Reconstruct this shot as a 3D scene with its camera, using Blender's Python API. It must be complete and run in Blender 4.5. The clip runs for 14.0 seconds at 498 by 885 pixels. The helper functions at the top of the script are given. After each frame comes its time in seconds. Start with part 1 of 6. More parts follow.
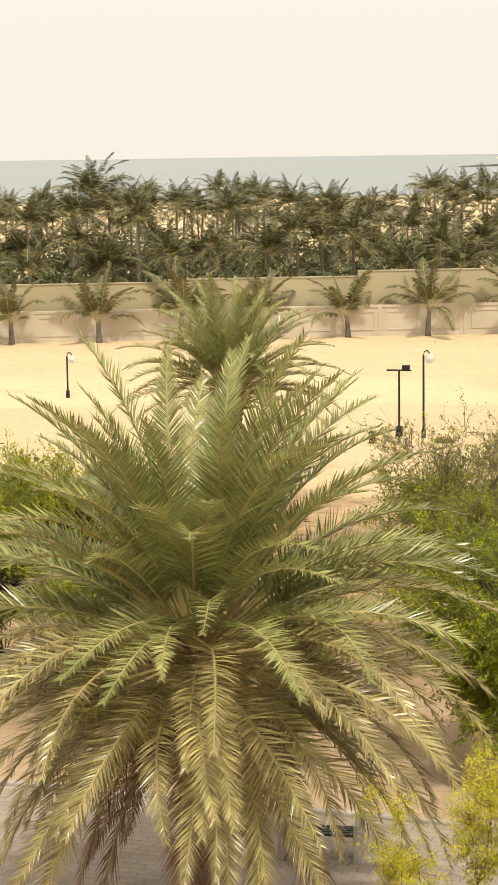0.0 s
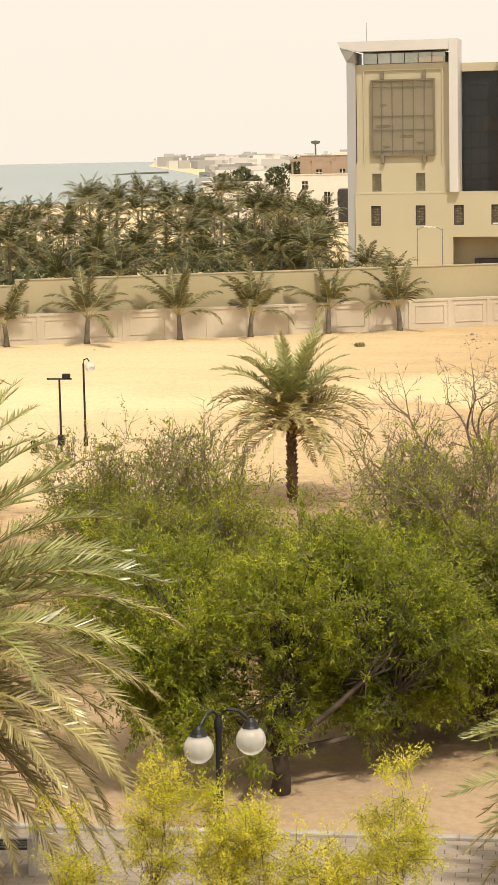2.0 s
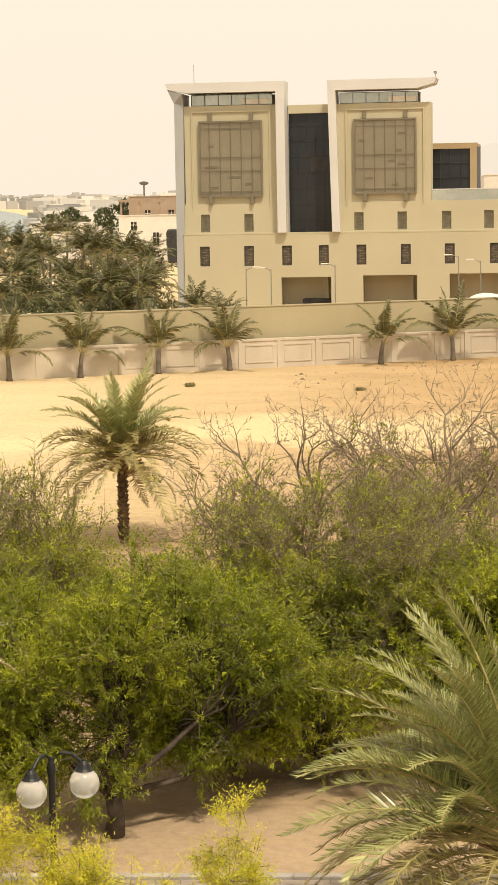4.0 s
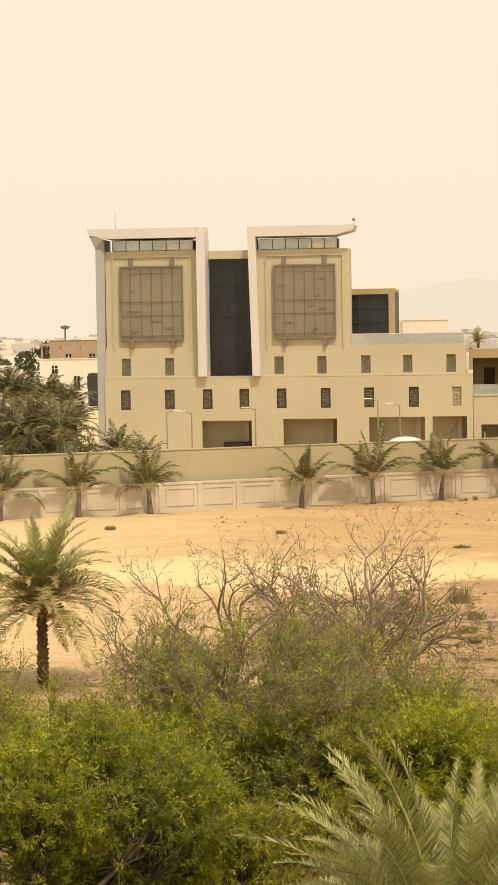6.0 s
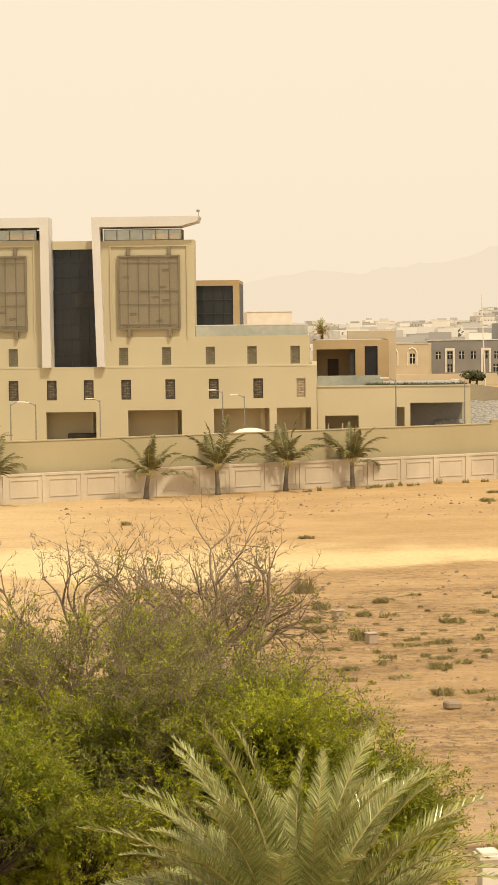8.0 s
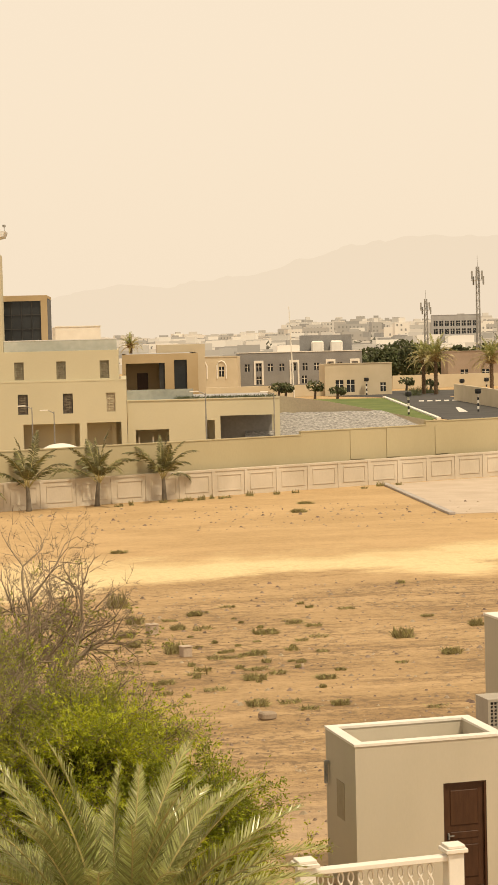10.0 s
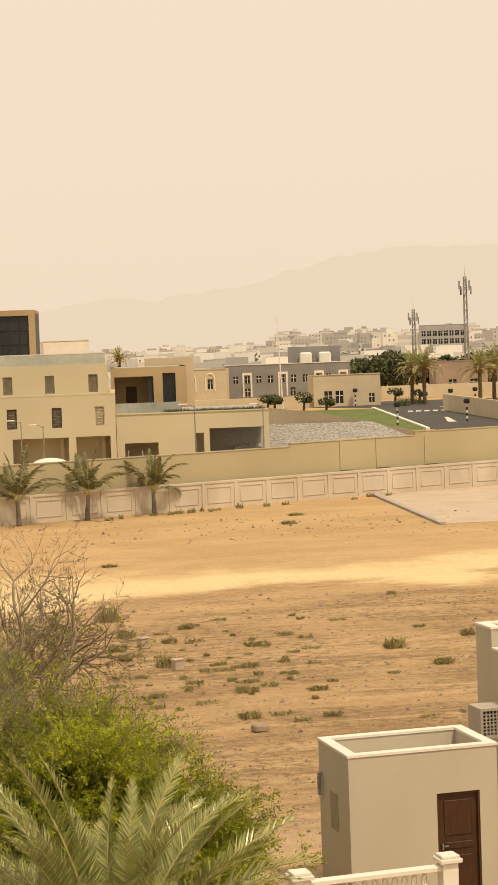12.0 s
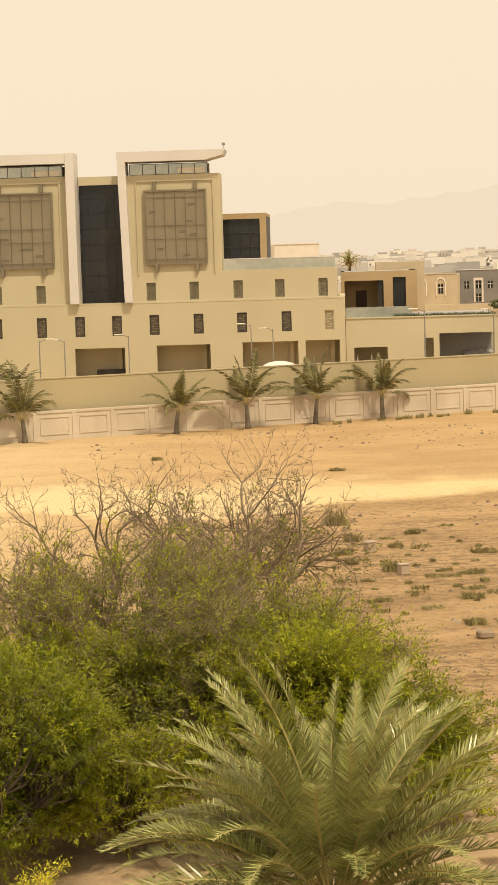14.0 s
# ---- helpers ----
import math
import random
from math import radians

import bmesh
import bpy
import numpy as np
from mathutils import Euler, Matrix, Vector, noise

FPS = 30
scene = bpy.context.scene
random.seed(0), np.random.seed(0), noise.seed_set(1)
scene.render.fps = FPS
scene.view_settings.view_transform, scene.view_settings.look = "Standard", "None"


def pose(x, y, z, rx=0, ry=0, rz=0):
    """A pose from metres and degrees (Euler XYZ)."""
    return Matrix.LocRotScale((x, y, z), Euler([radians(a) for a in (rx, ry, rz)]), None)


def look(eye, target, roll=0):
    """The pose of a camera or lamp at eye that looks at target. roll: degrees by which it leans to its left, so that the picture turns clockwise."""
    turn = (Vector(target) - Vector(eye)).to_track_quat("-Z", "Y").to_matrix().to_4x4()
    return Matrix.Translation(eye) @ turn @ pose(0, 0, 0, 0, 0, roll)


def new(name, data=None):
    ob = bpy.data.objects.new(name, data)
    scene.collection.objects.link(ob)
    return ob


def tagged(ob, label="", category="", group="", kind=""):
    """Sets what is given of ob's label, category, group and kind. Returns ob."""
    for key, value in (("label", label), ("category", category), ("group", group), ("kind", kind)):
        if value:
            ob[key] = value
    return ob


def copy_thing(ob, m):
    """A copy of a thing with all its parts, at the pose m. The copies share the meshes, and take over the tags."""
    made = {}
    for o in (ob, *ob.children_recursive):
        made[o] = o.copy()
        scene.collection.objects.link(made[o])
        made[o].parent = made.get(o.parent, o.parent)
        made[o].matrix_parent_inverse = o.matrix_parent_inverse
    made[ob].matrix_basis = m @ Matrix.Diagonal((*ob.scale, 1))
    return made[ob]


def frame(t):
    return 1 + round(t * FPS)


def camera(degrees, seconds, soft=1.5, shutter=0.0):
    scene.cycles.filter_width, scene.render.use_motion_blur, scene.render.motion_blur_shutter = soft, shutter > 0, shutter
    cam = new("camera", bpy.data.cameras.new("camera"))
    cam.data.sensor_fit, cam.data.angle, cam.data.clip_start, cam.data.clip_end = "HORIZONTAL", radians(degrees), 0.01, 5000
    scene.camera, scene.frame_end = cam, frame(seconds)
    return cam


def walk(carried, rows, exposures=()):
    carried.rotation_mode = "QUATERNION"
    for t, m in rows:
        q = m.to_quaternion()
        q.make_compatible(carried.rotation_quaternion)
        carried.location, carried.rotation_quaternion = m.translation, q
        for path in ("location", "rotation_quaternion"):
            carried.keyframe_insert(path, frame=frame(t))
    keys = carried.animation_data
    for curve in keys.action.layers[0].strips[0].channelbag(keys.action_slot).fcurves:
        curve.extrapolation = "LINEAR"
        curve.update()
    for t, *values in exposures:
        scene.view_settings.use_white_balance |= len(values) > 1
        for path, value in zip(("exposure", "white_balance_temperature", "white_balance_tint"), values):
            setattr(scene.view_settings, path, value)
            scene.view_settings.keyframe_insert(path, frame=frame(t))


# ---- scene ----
cam = camera(14.363, 14.0, soft=1.0)
EYE = 11.0
# seconds, yaw, pitch, roll: the camera turns where it stands
ROWS = [
    (0.0, 17.678, -8.335, 0.825),
    (0.5, 14.659, -8.428, 1.052),
    (1.0, 11.996, -8.425, 1.048),
    (1.5, 9.832, -8.383, 1.160),
    (2.0, 7.761, -8.268, 1.142),
    (2.5, 6.042, -8.134, 1.072),
    (3.0, 4.661, -7.955, 1.031),
    (3.5, 3.573, -7.732, 0.969),
    (3.7, 3.261, -7.584, 0.980),
    (6.0, 0.544, -3.082, 0.850),
    (6.5, -0.031, -2.848, 0.617),
    (7.0, -0.979, -2.999, 0.504),
    (7.5, -2.320, -3.238, 0.514),
    (8.0, -3.953, -3.393, 0.694),
    (8.5, -5.598, -3.423, 0.854),
    (9.0, -6.972, -3.348, 0.926),
    (9.2, -7.571, -3.301, 0.985),
    (11.3, -10.651, -2.775, 1.939),
    (11.5, -10.480, -2.747, 2.008),
    (12.0, -9.824, -2.746, 2.050),
    (12.5, -8.911, -3.019, 1.955),
    (13.0, -7.529, -3.630, 1.792),
    (13.5, -5.527, -4.497, 1.720),
    (14.0, -3.163, -5.305, 1.693),
]
EXPOSURES = [(0.0, 0.1, 6700, 8), (3.5, 0.08, 7150, 8), (6.0, 0.0, 7750, 7.5), (9.0, -0.05, 8000, 8.5), (11.5, -0.17, 8150, 11), (12.5, -0.18, 8150, 11), (14.0, -0.08, 8150, 9)]
walk(cam, [(t, pose(0, 0, EYE, 90 + pitch, roll, yaw)) for t, yaw, pitch, roll in ROWS], EXPOSURES)

# ---- light: a hazy bright sky and a high sun behind the camera ----
world = bpy.data.worlds.new("hazy_sky")
scene.world = world
world.use_nodes = True
wn, wl = world.node_tree.nodes, world.node_tree.links
SUN_EL, SUN_ROT = 61.0, 152.0
sky = wn.new("ShaderNodeTexSky")
sky.sky_type, sky.sun_disc = "NISHITA", False
sky.sun_elevation, sky.sun_rotation = radians(SUN_EL), radians(SUN_ROT)
sky.dust_density, sky.air_density = 6.0, 1.0
bg = wn["Background"]
haze = wn.new("ShaderNodeMix")
haze.data_type = "RGBA"
haze.inputs[0].default_value = 0.85
haze.inputs[7].default_value = (10.6, 9.7, 8.75, 1)
wl.new(sky.outputs[0], haze.inputs[6])
wl.new(haze.outputs[2], bg.inputs[0])
bg.inputs[1].default_value = 0.10

sun_data = bpy.data.lights.new("sun", "SUN")
sun_data.energy, sun_data.angle, sun_data.color = 3.1, radians(4.0), (1.0, 0.93, 0.80)
sun = new("sun", sun_data)
a, b = radians(SUN_ROT), radians(SUN_EL)
sun.matrix_world = look((0, 0, 0), (-math.sin(a) * math.cos(b), -math.cos(a) * math.cos(b), -math.sin(b)))


# ---- materials ----
def srgb(r, g, b):
    return tuple(((c / 255 + 0.055) / 1.055) ** 2.4 if c > 10 else c / 255 / 12.92 for c in (r, g, b)) + (1,)


def mat(name, c1, c2, scale=3.0, rough=0.8, bump=0.15, fine=40.0, rnd=0.0, island=False, metal=0.0, spec=0.3, stretch=(1, 1, 1), translucent=0.0, grit=0.18):
    """Two-scale mottled surface: large stains between c1 and c2, fine grain in value and relief."""
    m = bpy.data.materials.new(name)
    m.use_nodes = True
    n, l = m.node_tree.nodes, m.node_tree.links
    p = n["Principled BSDF"]
    p.inputs["Roughness"].default_value, p.inputs["Metallic"].default_value = rough, metal
    p.inputs["Specular IOR Level"].default_value = spec
    co = n.new("ShaderNodeTexCoord")
    mp = n.new("ShaderNodeMapping")
    mp.inputs["Scale"].default_value = stretch
    l.new(co.outputs["Object"], mp.inputs[0])
    big, small = n.new("ShaderNodeTexNoise"), n.new("ShaderNodeTexNoise")
    big.inputs["Scale"].default_value, big.inputs["Detail"].default_value = scale, 5
    small.inputs["Scale"].default_value, small.inputs["Detail"].default_value = fine, 3
    l.new(mp.outputs[0], big.inputs[0])
    l.new(mp.outputs[0], small.inputs[0])
    ramp = n.new("ShaderNodeValToRGB")
    ramp.color_ramp.elements[0].position, ramp.color_ramp.elements[1].position = 0.32, 0.68
    ramp.color_ramp.elements[0].color, ramp.color_ramp.elements[1].color = (*c1[:3], 1), (*c2[:3], 1)
    l.new(big.outputs[0], ramp.inputs[0])
    hsv = n.new("ShaderNodeHueSaturation")
    l.new(ramp.outputs[0], hsv.inputs["Color"])
    val = n.new("ShaderNodeMapRange")
    val.inputs[3].default_value, val.inputs[4].default_value = 1 - grit, 1 + grit
    l.new(small.outputs[0], val.inputs[0])
    out = val.outputs[0]
    if rnd:
        src = n.new("ShaderNodeNewGeometry").outputs["Random Per Island"] if island else n.new("ShaderNodeObjectInfo").outputs["Random"]
        r2 = n.new("ShaderNodeMapRange")
        r2.inputs[3].default_value, r2.inputs[4].default_value = 1 - rnd, 1 + rnd
        l.new(src, r2.inputs[0])
        mul = n.new("ShaderNodeMath")
        mul.operation = "MULTIPLY"
        l.new(out, mul.inputs[0])
        l.new(r2.outputs[0], mul.inputs[1])
        out = mul.outputs[0]
        r3 = n.new("ShaderNodeMapRange")
        r3.inputs[3].default_value, r3.inputs[4].default_value = 0.5 - rnd * 0.06, 0.5 + rnd * 0.06
        l.new(src, r3.inputs[0])
        l.new(r3.outputs[0], hsv.inputs["Hue"])
    l.new(out, hsv.inputs["Value"])
    l.new(hsv.outputs[0], p.inputs["Base Color"])
    if bump:
        bm_ = n.new("ShaderNodeBump")
        bm_.inputs["Strength"].default_value = bump
        bm_.inputs["Distance"].default_value = 0.02
        l.new(small.outputs[0], bm_.inputs["Height"])
        l.new(bm_.outputs[0], p.inputs["Normal"])
    if translucent:
        tr = n.new("ShaderNodeBsdfTranslucent")
        mx = n.new("ShaderNodeMixShader")
        mx.inputs[0].default_value = translucent
        l.new(hsv.outputs[0], tr.inputs[0])
        l.new(p.outputs[0], mx.inputs[1])
        l.new(tr.outputs[0], mx.inputs[2])
        l.new(mx.outputs[0], n["Material Output"].inputs[0])
    return m


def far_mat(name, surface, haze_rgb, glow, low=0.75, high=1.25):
    """Plain far backdrop; kilometres of haze are put into it as a glow."""
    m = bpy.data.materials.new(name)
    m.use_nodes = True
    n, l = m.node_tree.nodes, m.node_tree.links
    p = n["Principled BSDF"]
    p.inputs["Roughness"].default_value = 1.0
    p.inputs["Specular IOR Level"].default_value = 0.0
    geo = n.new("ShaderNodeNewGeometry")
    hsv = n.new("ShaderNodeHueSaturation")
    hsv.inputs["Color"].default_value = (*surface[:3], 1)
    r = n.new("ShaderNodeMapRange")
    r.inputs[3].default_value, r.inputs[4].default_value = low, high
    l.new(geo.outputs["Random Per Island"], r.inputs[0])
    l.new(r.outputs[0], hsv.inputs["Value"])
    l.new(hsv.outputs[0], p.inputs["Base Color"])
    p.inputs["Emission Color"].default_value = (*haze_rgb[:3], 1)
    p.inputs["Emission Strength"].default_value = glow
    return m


M = {}
M["cream_wall"] = mat("cream_wall_paint", (0.489, 0.411, 0.29), (0.543, 0.461, 0.335), 0.35, 0.9, 0.03, 14, grit=0.05)
M["yellow_wall"] = mat("yellow_wall_paint", (0.398, 0.339, 0.213), (0.443, 0.38, 0.245), 0.25, 0.9, 0.04, 12, grit=0.05, stretch=(1, 1, 0.3))
M["panel_wall"] = mat("panel_wall_paint", (0.49, 0.422, 0.331), (0.593, 0.519, 0.422), 0.5, 0.9, 0.05, 9, grit=0.07, stretch=(1, 1, 0.5))
M["facade"] = mat("facade_render", (0.473, 0.427, 0.302), (0.524, 0.473, 0.336), 0.12, 0.85, 0.0, 6, grit=0.03)
M["white_fin"] = mat("white_cladding", (0.585, 0.575, 0.56), (0.64, 0.63, 0.615), 0.2, 0.6, 0.0, 8, grit=0.03)
# the end fin's shade, mixed into a bluish grey
M["shaded_fin"] = mat("shaded_cladding", (0.34, 0.345, 0.35), (0.385, 0.39, 0.395), 0.2, 0.6, 0.0, 8, grit=0.03)
M["tan"] = mat("tan_cladding", (0.393, 0.285, 0.157), (0.452, 0.334, 0.197), 0.3, 0.8, 0.0, 7, grit=0.04)
M["lattice"] = mat("bronze_lattice", (0.17, 0.15, 0.105), (0.22, 0.19, 0.14), 0.5, 0.6, 0.0, 8, grit=0.05)
M["lattice_back"] = mat("shaded_screen_backing", (0.524, 0.479, 0.365), (0.593, 0.536, 0.422), 0.5, 0.9, 0.0, 8, grit=0.05)
M["glass"] = mat("dark_glazing", (0.018, 0.022, 0.026), (0.03, 0.034, 0.036), 0.3, 0.12, 0.0, 4, spec=0.35)
M["clear_glass"] = mat("clerestory_glazing", (0.38, 0.42, 0.38), (0.55, 0.58, 0.53), 0.25, 0.15, 0.0, 2, spec=0.6, metal=0.55)
M["frame"] = mat("dark_metal_frame", (0.03, 0.03, 0.03), (0.05, 0.048, 0.045), 2, 0.5, 0.02, 20)
M["grille"] = mat("carved_grille", (0.07, 0.06, 0.05), (0.16, 0.13, 0.10), 4.0, 0.7, 0.3, 10)
M["pale_grille"] = mat("pale_carved_grille", (0.30, 0.25, 0.18), (0.42, 0.36, 0.27), 4.0, 0.8, 0.3, 10)
M["olive_screen"] = mat("olive_grey_screen", (0.20, 0.185, 0.13), (0.27, 0.25, 0.18), 3.0, 0.8, 0.2, 10)
# facade render darkened to put shade into undercroft, ramp and lawn walls
M["shade"] = mat("shaded_plaster", (0.30, 0.25, 0.18), (0.36, 0.31, 0.22), 0.3, 0.9, 0.05, 5)
M["white"] = mat("white_paint", (0.66, 0.62, 0.55), (0.74, 0.70, 0.63), 0.6, 0.7, 0.03, 20, grit=0.05)
M["hut"] = mat("hut_paint", (0.433, 0.388, 0.304), (0.482, 0.433, 0.344), 0.6, 0.85, 0.04, 25, stretch=(1, 1, 0.35), grit=0.035)
M["door"] = mat("brown_door_wood", (0.045, 0.018, 0.008), (0.07, 0.03, 0.014), 2.0, 0.5, 0.15, 14, stretch=(6, 6, 1))
M["black_metal"] = mat("black_painted_steel", (0.012, 0.013, 0.014), (0.022, 0.022, 0.022), 3, 0.45, 0.05, 30)
M["grey_metal"] = mat("galvanised_steel", (0.22, 0.22, 0.21), (0.32, 0.31, 0.29), 4, 0.5, 0.05, 30, metal=0.3)
M["date_leaf"] = mat("date_palm_leaf", (0.19, 0.21, 0.065), (0.43, 0.43, 0.16), 1.5, 0.30, 0.0, 20, 0.35, True, spec=0.6, translucent=0.25)
M["date_old"] = mat("date_palm_old_leaf", (0.22, 0.185, 0.065), (0.50, 0.42, 0.18), 1.8, 0.32, 0.0, 20, 0.35, True, spec=0.6, translucent=0.15)
M["date_dead"] = mat("dead_palm_leaf", (0.20, 0.13, 0.075), (0.30, 0.21, 0.13), 1.8, 0.8, 0.0, 20, 0.25, True)
M["rachis"] = mat("palm_rachis", (0.32, 0.265, 0.10), (0.46, 0.38, 0.17), 2, 0.5, 0.0, 20)
M["date_trunk"] = mat("date_palm_trunk", (0.10, 0.065, 0.04), (0.19, 0.13, 0.08), 5, 0.95, 0.5, 25)
M["leaf_base"] = mat("palm_leaf_base", (0.24, 0.145, 0.065), (0.40, 0.28, 0.13), 4, 0.8, 0.3, 25)
M["coco_leaf"] = mat("coconut_leaf", (0.034, 0.040, 0.012), (0.15, 0.142, 0.045), 0.6, 0.4, 0.0, 9, 0.35, True, spec=0.5, translucent=0.15)
M["coco_young"] = mat("young_coconut_leaf", (0.075, 0.080, 0.027), (0.21, 0.185, 0.07), 0.6, 0.45, 0.0, 9, 0.3, True, spec=0.5, translucent=0.2)
M["coco_trunk"] = mat("coconut_trunk", (0.13, 0.11, 0.085), (0.21, 0.18, 0.14), 2, 0.95, 0.3, 12)
M["bark"] = mat("tree_bark", (0.055, 0.04, 0.03), (0.11, 0.085, 0.065), 4, 0.95, 0.5, 25)
M["twig"] = mat("dry_twig", (0.17, 0.13, 0.09), (0.28, 0.215, 0.15), 3, 0.95, 0.1, 25)
M["leaf_green"] = mat("green_leaf", (0.145, 0.185, 0.018), (0.345, 0.365, 0.036), 0.55, 0.5, 0.0, 12, 0.18, True, spec=0.35, translucent=0.45)
M["leaf_olive"] = mat("olive_leaf", (0.165, 0.185, 0.038), (0.35, 0.35, 0.072), 0.55, 0.55, 0.0, 12, 0.18, True, spec=0.35, translucent=0.45)
M["leaf_lime"] = mat("lime_leaf", (0.40, 0.41, 0.025), (0.66, 0.61, 0.06), 0.9, 0.5, 0.0, 12, 0.18, True, spec=0.35, translucent=0.4)
M["leaf_shoot"] = mat("fresh_shoot_leaf", (0.29, 0.335, 0.022), (0.50, 0.515, 0.045), 0.8, 0.5, 0.0, 12, 0.18, True, spec=0.35, translucent=0.45)
M["leaf_lime_young"] = mat("yellow_lime_leaf", (0.58, 0.54, 0.05), (0.78, 0.68, 0.10), 0.9, 0.5, 0.0, 12, 0.18, True, spec=0.35, translucent=0.4)
M["leaf_dark"] = mat("dark_leaf", (0.05, 0.062, 0.025), (0.10, 0.11, 0.048), 0.3, 0.6, 0.0, 5, 0.35, True, translucent=0.15)
M["tuft"] = mat("dry_shrub", (0.18, 0.155, 0.065), (0.33, 0.275, 0.125), 2, 0.8, 0.0, 20, 0.3, True, translucent=0.15)
M["stone"] = mat("rubble_stone", (0.20, 0.15, 0.11), (0.36, 0.28, 0.21), 1.0, 0.95, 0.4, 15, 0.35, True)
M["paver"] = mat("lilac_paver", (0.31, 0.255, 0.205), (0.40, 0.335, 0.27), 1.2, 0.9, 0.1, 25, 0.06)
M["kerb"] = mat("concrete_kerb", (0.34, 0.30, 0.27), (0.45, 0.41, 0.37), 2, 0.9, 0.25, 25, 0.08)
M["asphalt"] = mat("asphalt", (0.05, 0.048, 0.045), (0.075, 0.07, 0.065), 0.3, 0.9, 0.2, 8)
M["lawn"] = mat("lawn_grass", (0.08, 0.115, 0.025), (0.13, 0.16, 0.045), 0.3, 0.9, 0.3, 6)
M["gravel"] = mat("grey_gravel", (0.16, 0.15, 0.14), (0.38, 0.36, 0.33), 3.5, 0.95, 0.6, 7)
M["concrete"] = mat("plain_concrete", (0.36, 0.32, 0.27), (0.44, 0.40, 0.34), 0.5, 0.9, 0.05, 8, grit=0.08)
M["villa_grey"] = mat("grey_villa_paint", (0.20, 0.195, 0.19), (0.25, 0.245, 0.235), 0.3, 0.9, 0.05, 4)
M["villa_pink"] = mat("pink_villa_paint", (0.30, 0.225, 0.17), (0.36, 0.28, 0.215), 0.3, 0.9, 0.05, 4)
M["roof_grey"] = mat("grey_roof", (0.30, 0.29, 0.28), (0.38, 0.37, 0.36), 0.3, 0.7, 0.05, 4)
M["road_paint"] = mat("road_marking", (0.55, 0.52, 0.47), (0.66, 0.63, 0.58), 1, 0.8, 0.05, 10)
M["rusty"] = mat("rusty_pipe", (0.22, 0.16, 0.11), (0.30, 0.22, 0.16), 3, 0.9, 0.1, 20)
M["marker"] = mat("pinkish_concrete", (0.38, 0.30, 0.23), (0.46, 0.37, 0.29), 2, 0.9, 0.1, 15)
M["forecourt"] = mat("pinkish_paving", (0.42, 0.335, 0.255), (0.50, 0.405, 0.315), 0.4, 0.9, 0.05, 6, grit=0.08)
fg = bpy.data.materials.new("globe_glass")
fg.use_nodes = True
fb = fg.node_tree.nodes["Principled BSDF"]
fb.inputs["Base Color"].default_value = (0.86, 0.85, 0.82, 1)
fb.inputs["Roughness"].default_value, fb.inputs["IOR"].default_value = 0.08, 1.25
fb.inputs["Transmission Weight"].default_value = 0.62
M["frost"] = fg
# far materials: emission carries the haze, though nothing here is a lamp
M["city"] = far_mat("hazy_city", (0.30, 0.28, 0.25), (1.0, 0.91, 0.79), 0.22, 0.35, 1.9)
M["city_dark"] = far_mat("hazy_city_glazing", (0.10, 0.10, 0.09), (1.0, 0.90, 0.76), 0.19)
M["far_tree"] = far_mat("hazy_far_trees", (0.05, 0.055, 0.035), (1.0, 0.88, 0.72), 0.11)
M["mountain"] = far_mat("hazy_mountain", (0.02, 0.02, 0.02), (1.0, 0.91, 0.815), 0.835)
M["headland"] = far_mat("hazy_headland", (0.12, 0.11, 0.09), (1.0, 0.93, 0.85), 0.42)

# bare desert soil: pale driven sand, pinker stony soil near the camera, damp strip by the sea
g = bpy.data.materials.new("desert_sand")
g.use_nodes = True
gn, gl = g.node_tree.nodes, g.node_tree.links
gp = gn["Principled BSDF"]
gp.inputs["Roughness"].default_value = 0.95
gp.inputs["Specular IOR Level"].default_value = 0.15


def gnode(kind, **kw):
    node = gn.new("ShaderNode" + kind)
    for k, v in kw.items():
        node.inputs[k].default_value = v
    return node


gco = gn.new("ShaderNodeTexCoord")
gmap = gn.new("ShaderNodeMapping")
gmap.inputs["Rotation"].default_value = (0, 0, radians(-9))
gmap.inputs["Scale"].default_value = (0.5, 1, 1)
gl.new(gco.outputs["Object"], gmap.inputs[0])
streak = gnode("TexNoise", Scale=0.22, Detail=9, Roughness=0.74)
gl.new(gmap.outputs[0], streak.inputs[0])
patch = gnode("TexNoise", Scale=0.09, Detail=6, Roughness=0.6)
gl.new(gco.outputs["Object"], patch.inputs[0])
grain = gnode("TexNoise", Scale=5.0, Detail=6, Roughness=0.75)
gl.new(gco.outputs["Object"], grain.inputs[0])
speck = gnode("TexVoronoi", Scale=3.6)
gl.new(gco.outputs["Object"], speck.inputs[0])
sep = gn.new("ShaderNodeSeparateXYZ")
gl.new(gco.outputs["Object"], sep.inputs[0])


def gmath(op, a_, b_=None, c_=None):
    node = gn.new("ShaderNodeMath")
    node.operation = op
    for i, v in enumerate((a_, b_, c_)):
        if v is None:
            continue
        if isinstance(v, (int, float)):
            node.inputs[i].default_value = v
        else:
            gl.new(v, node.inputs[i])
    return node.outputs[0]


def gmix(f, ca, cb):
    node = gn.new("ShaderNodeMix")
    node.data_type = "RGBA"
    gl.new(f, node.inputs[0])
    for i, v in ((6, ca), (7, cb)):
        if isinstance(v, tuple):
            node.inputs[i].default_value = (*v, 1)
        else:
            gl.new(v, node.inputs[i])
    return node.outputs[2]


def gstep(v, lo, hi):
    node = gn.new("ShaderNodeMapRange")
    node.interpolation_type = "SMOOTHSTEP"
    node.inputs[1].default_value, node.inputs[2].default_value = lo, hi
    gl.new(v, node.inputs[0])
    return node.outputs[0]


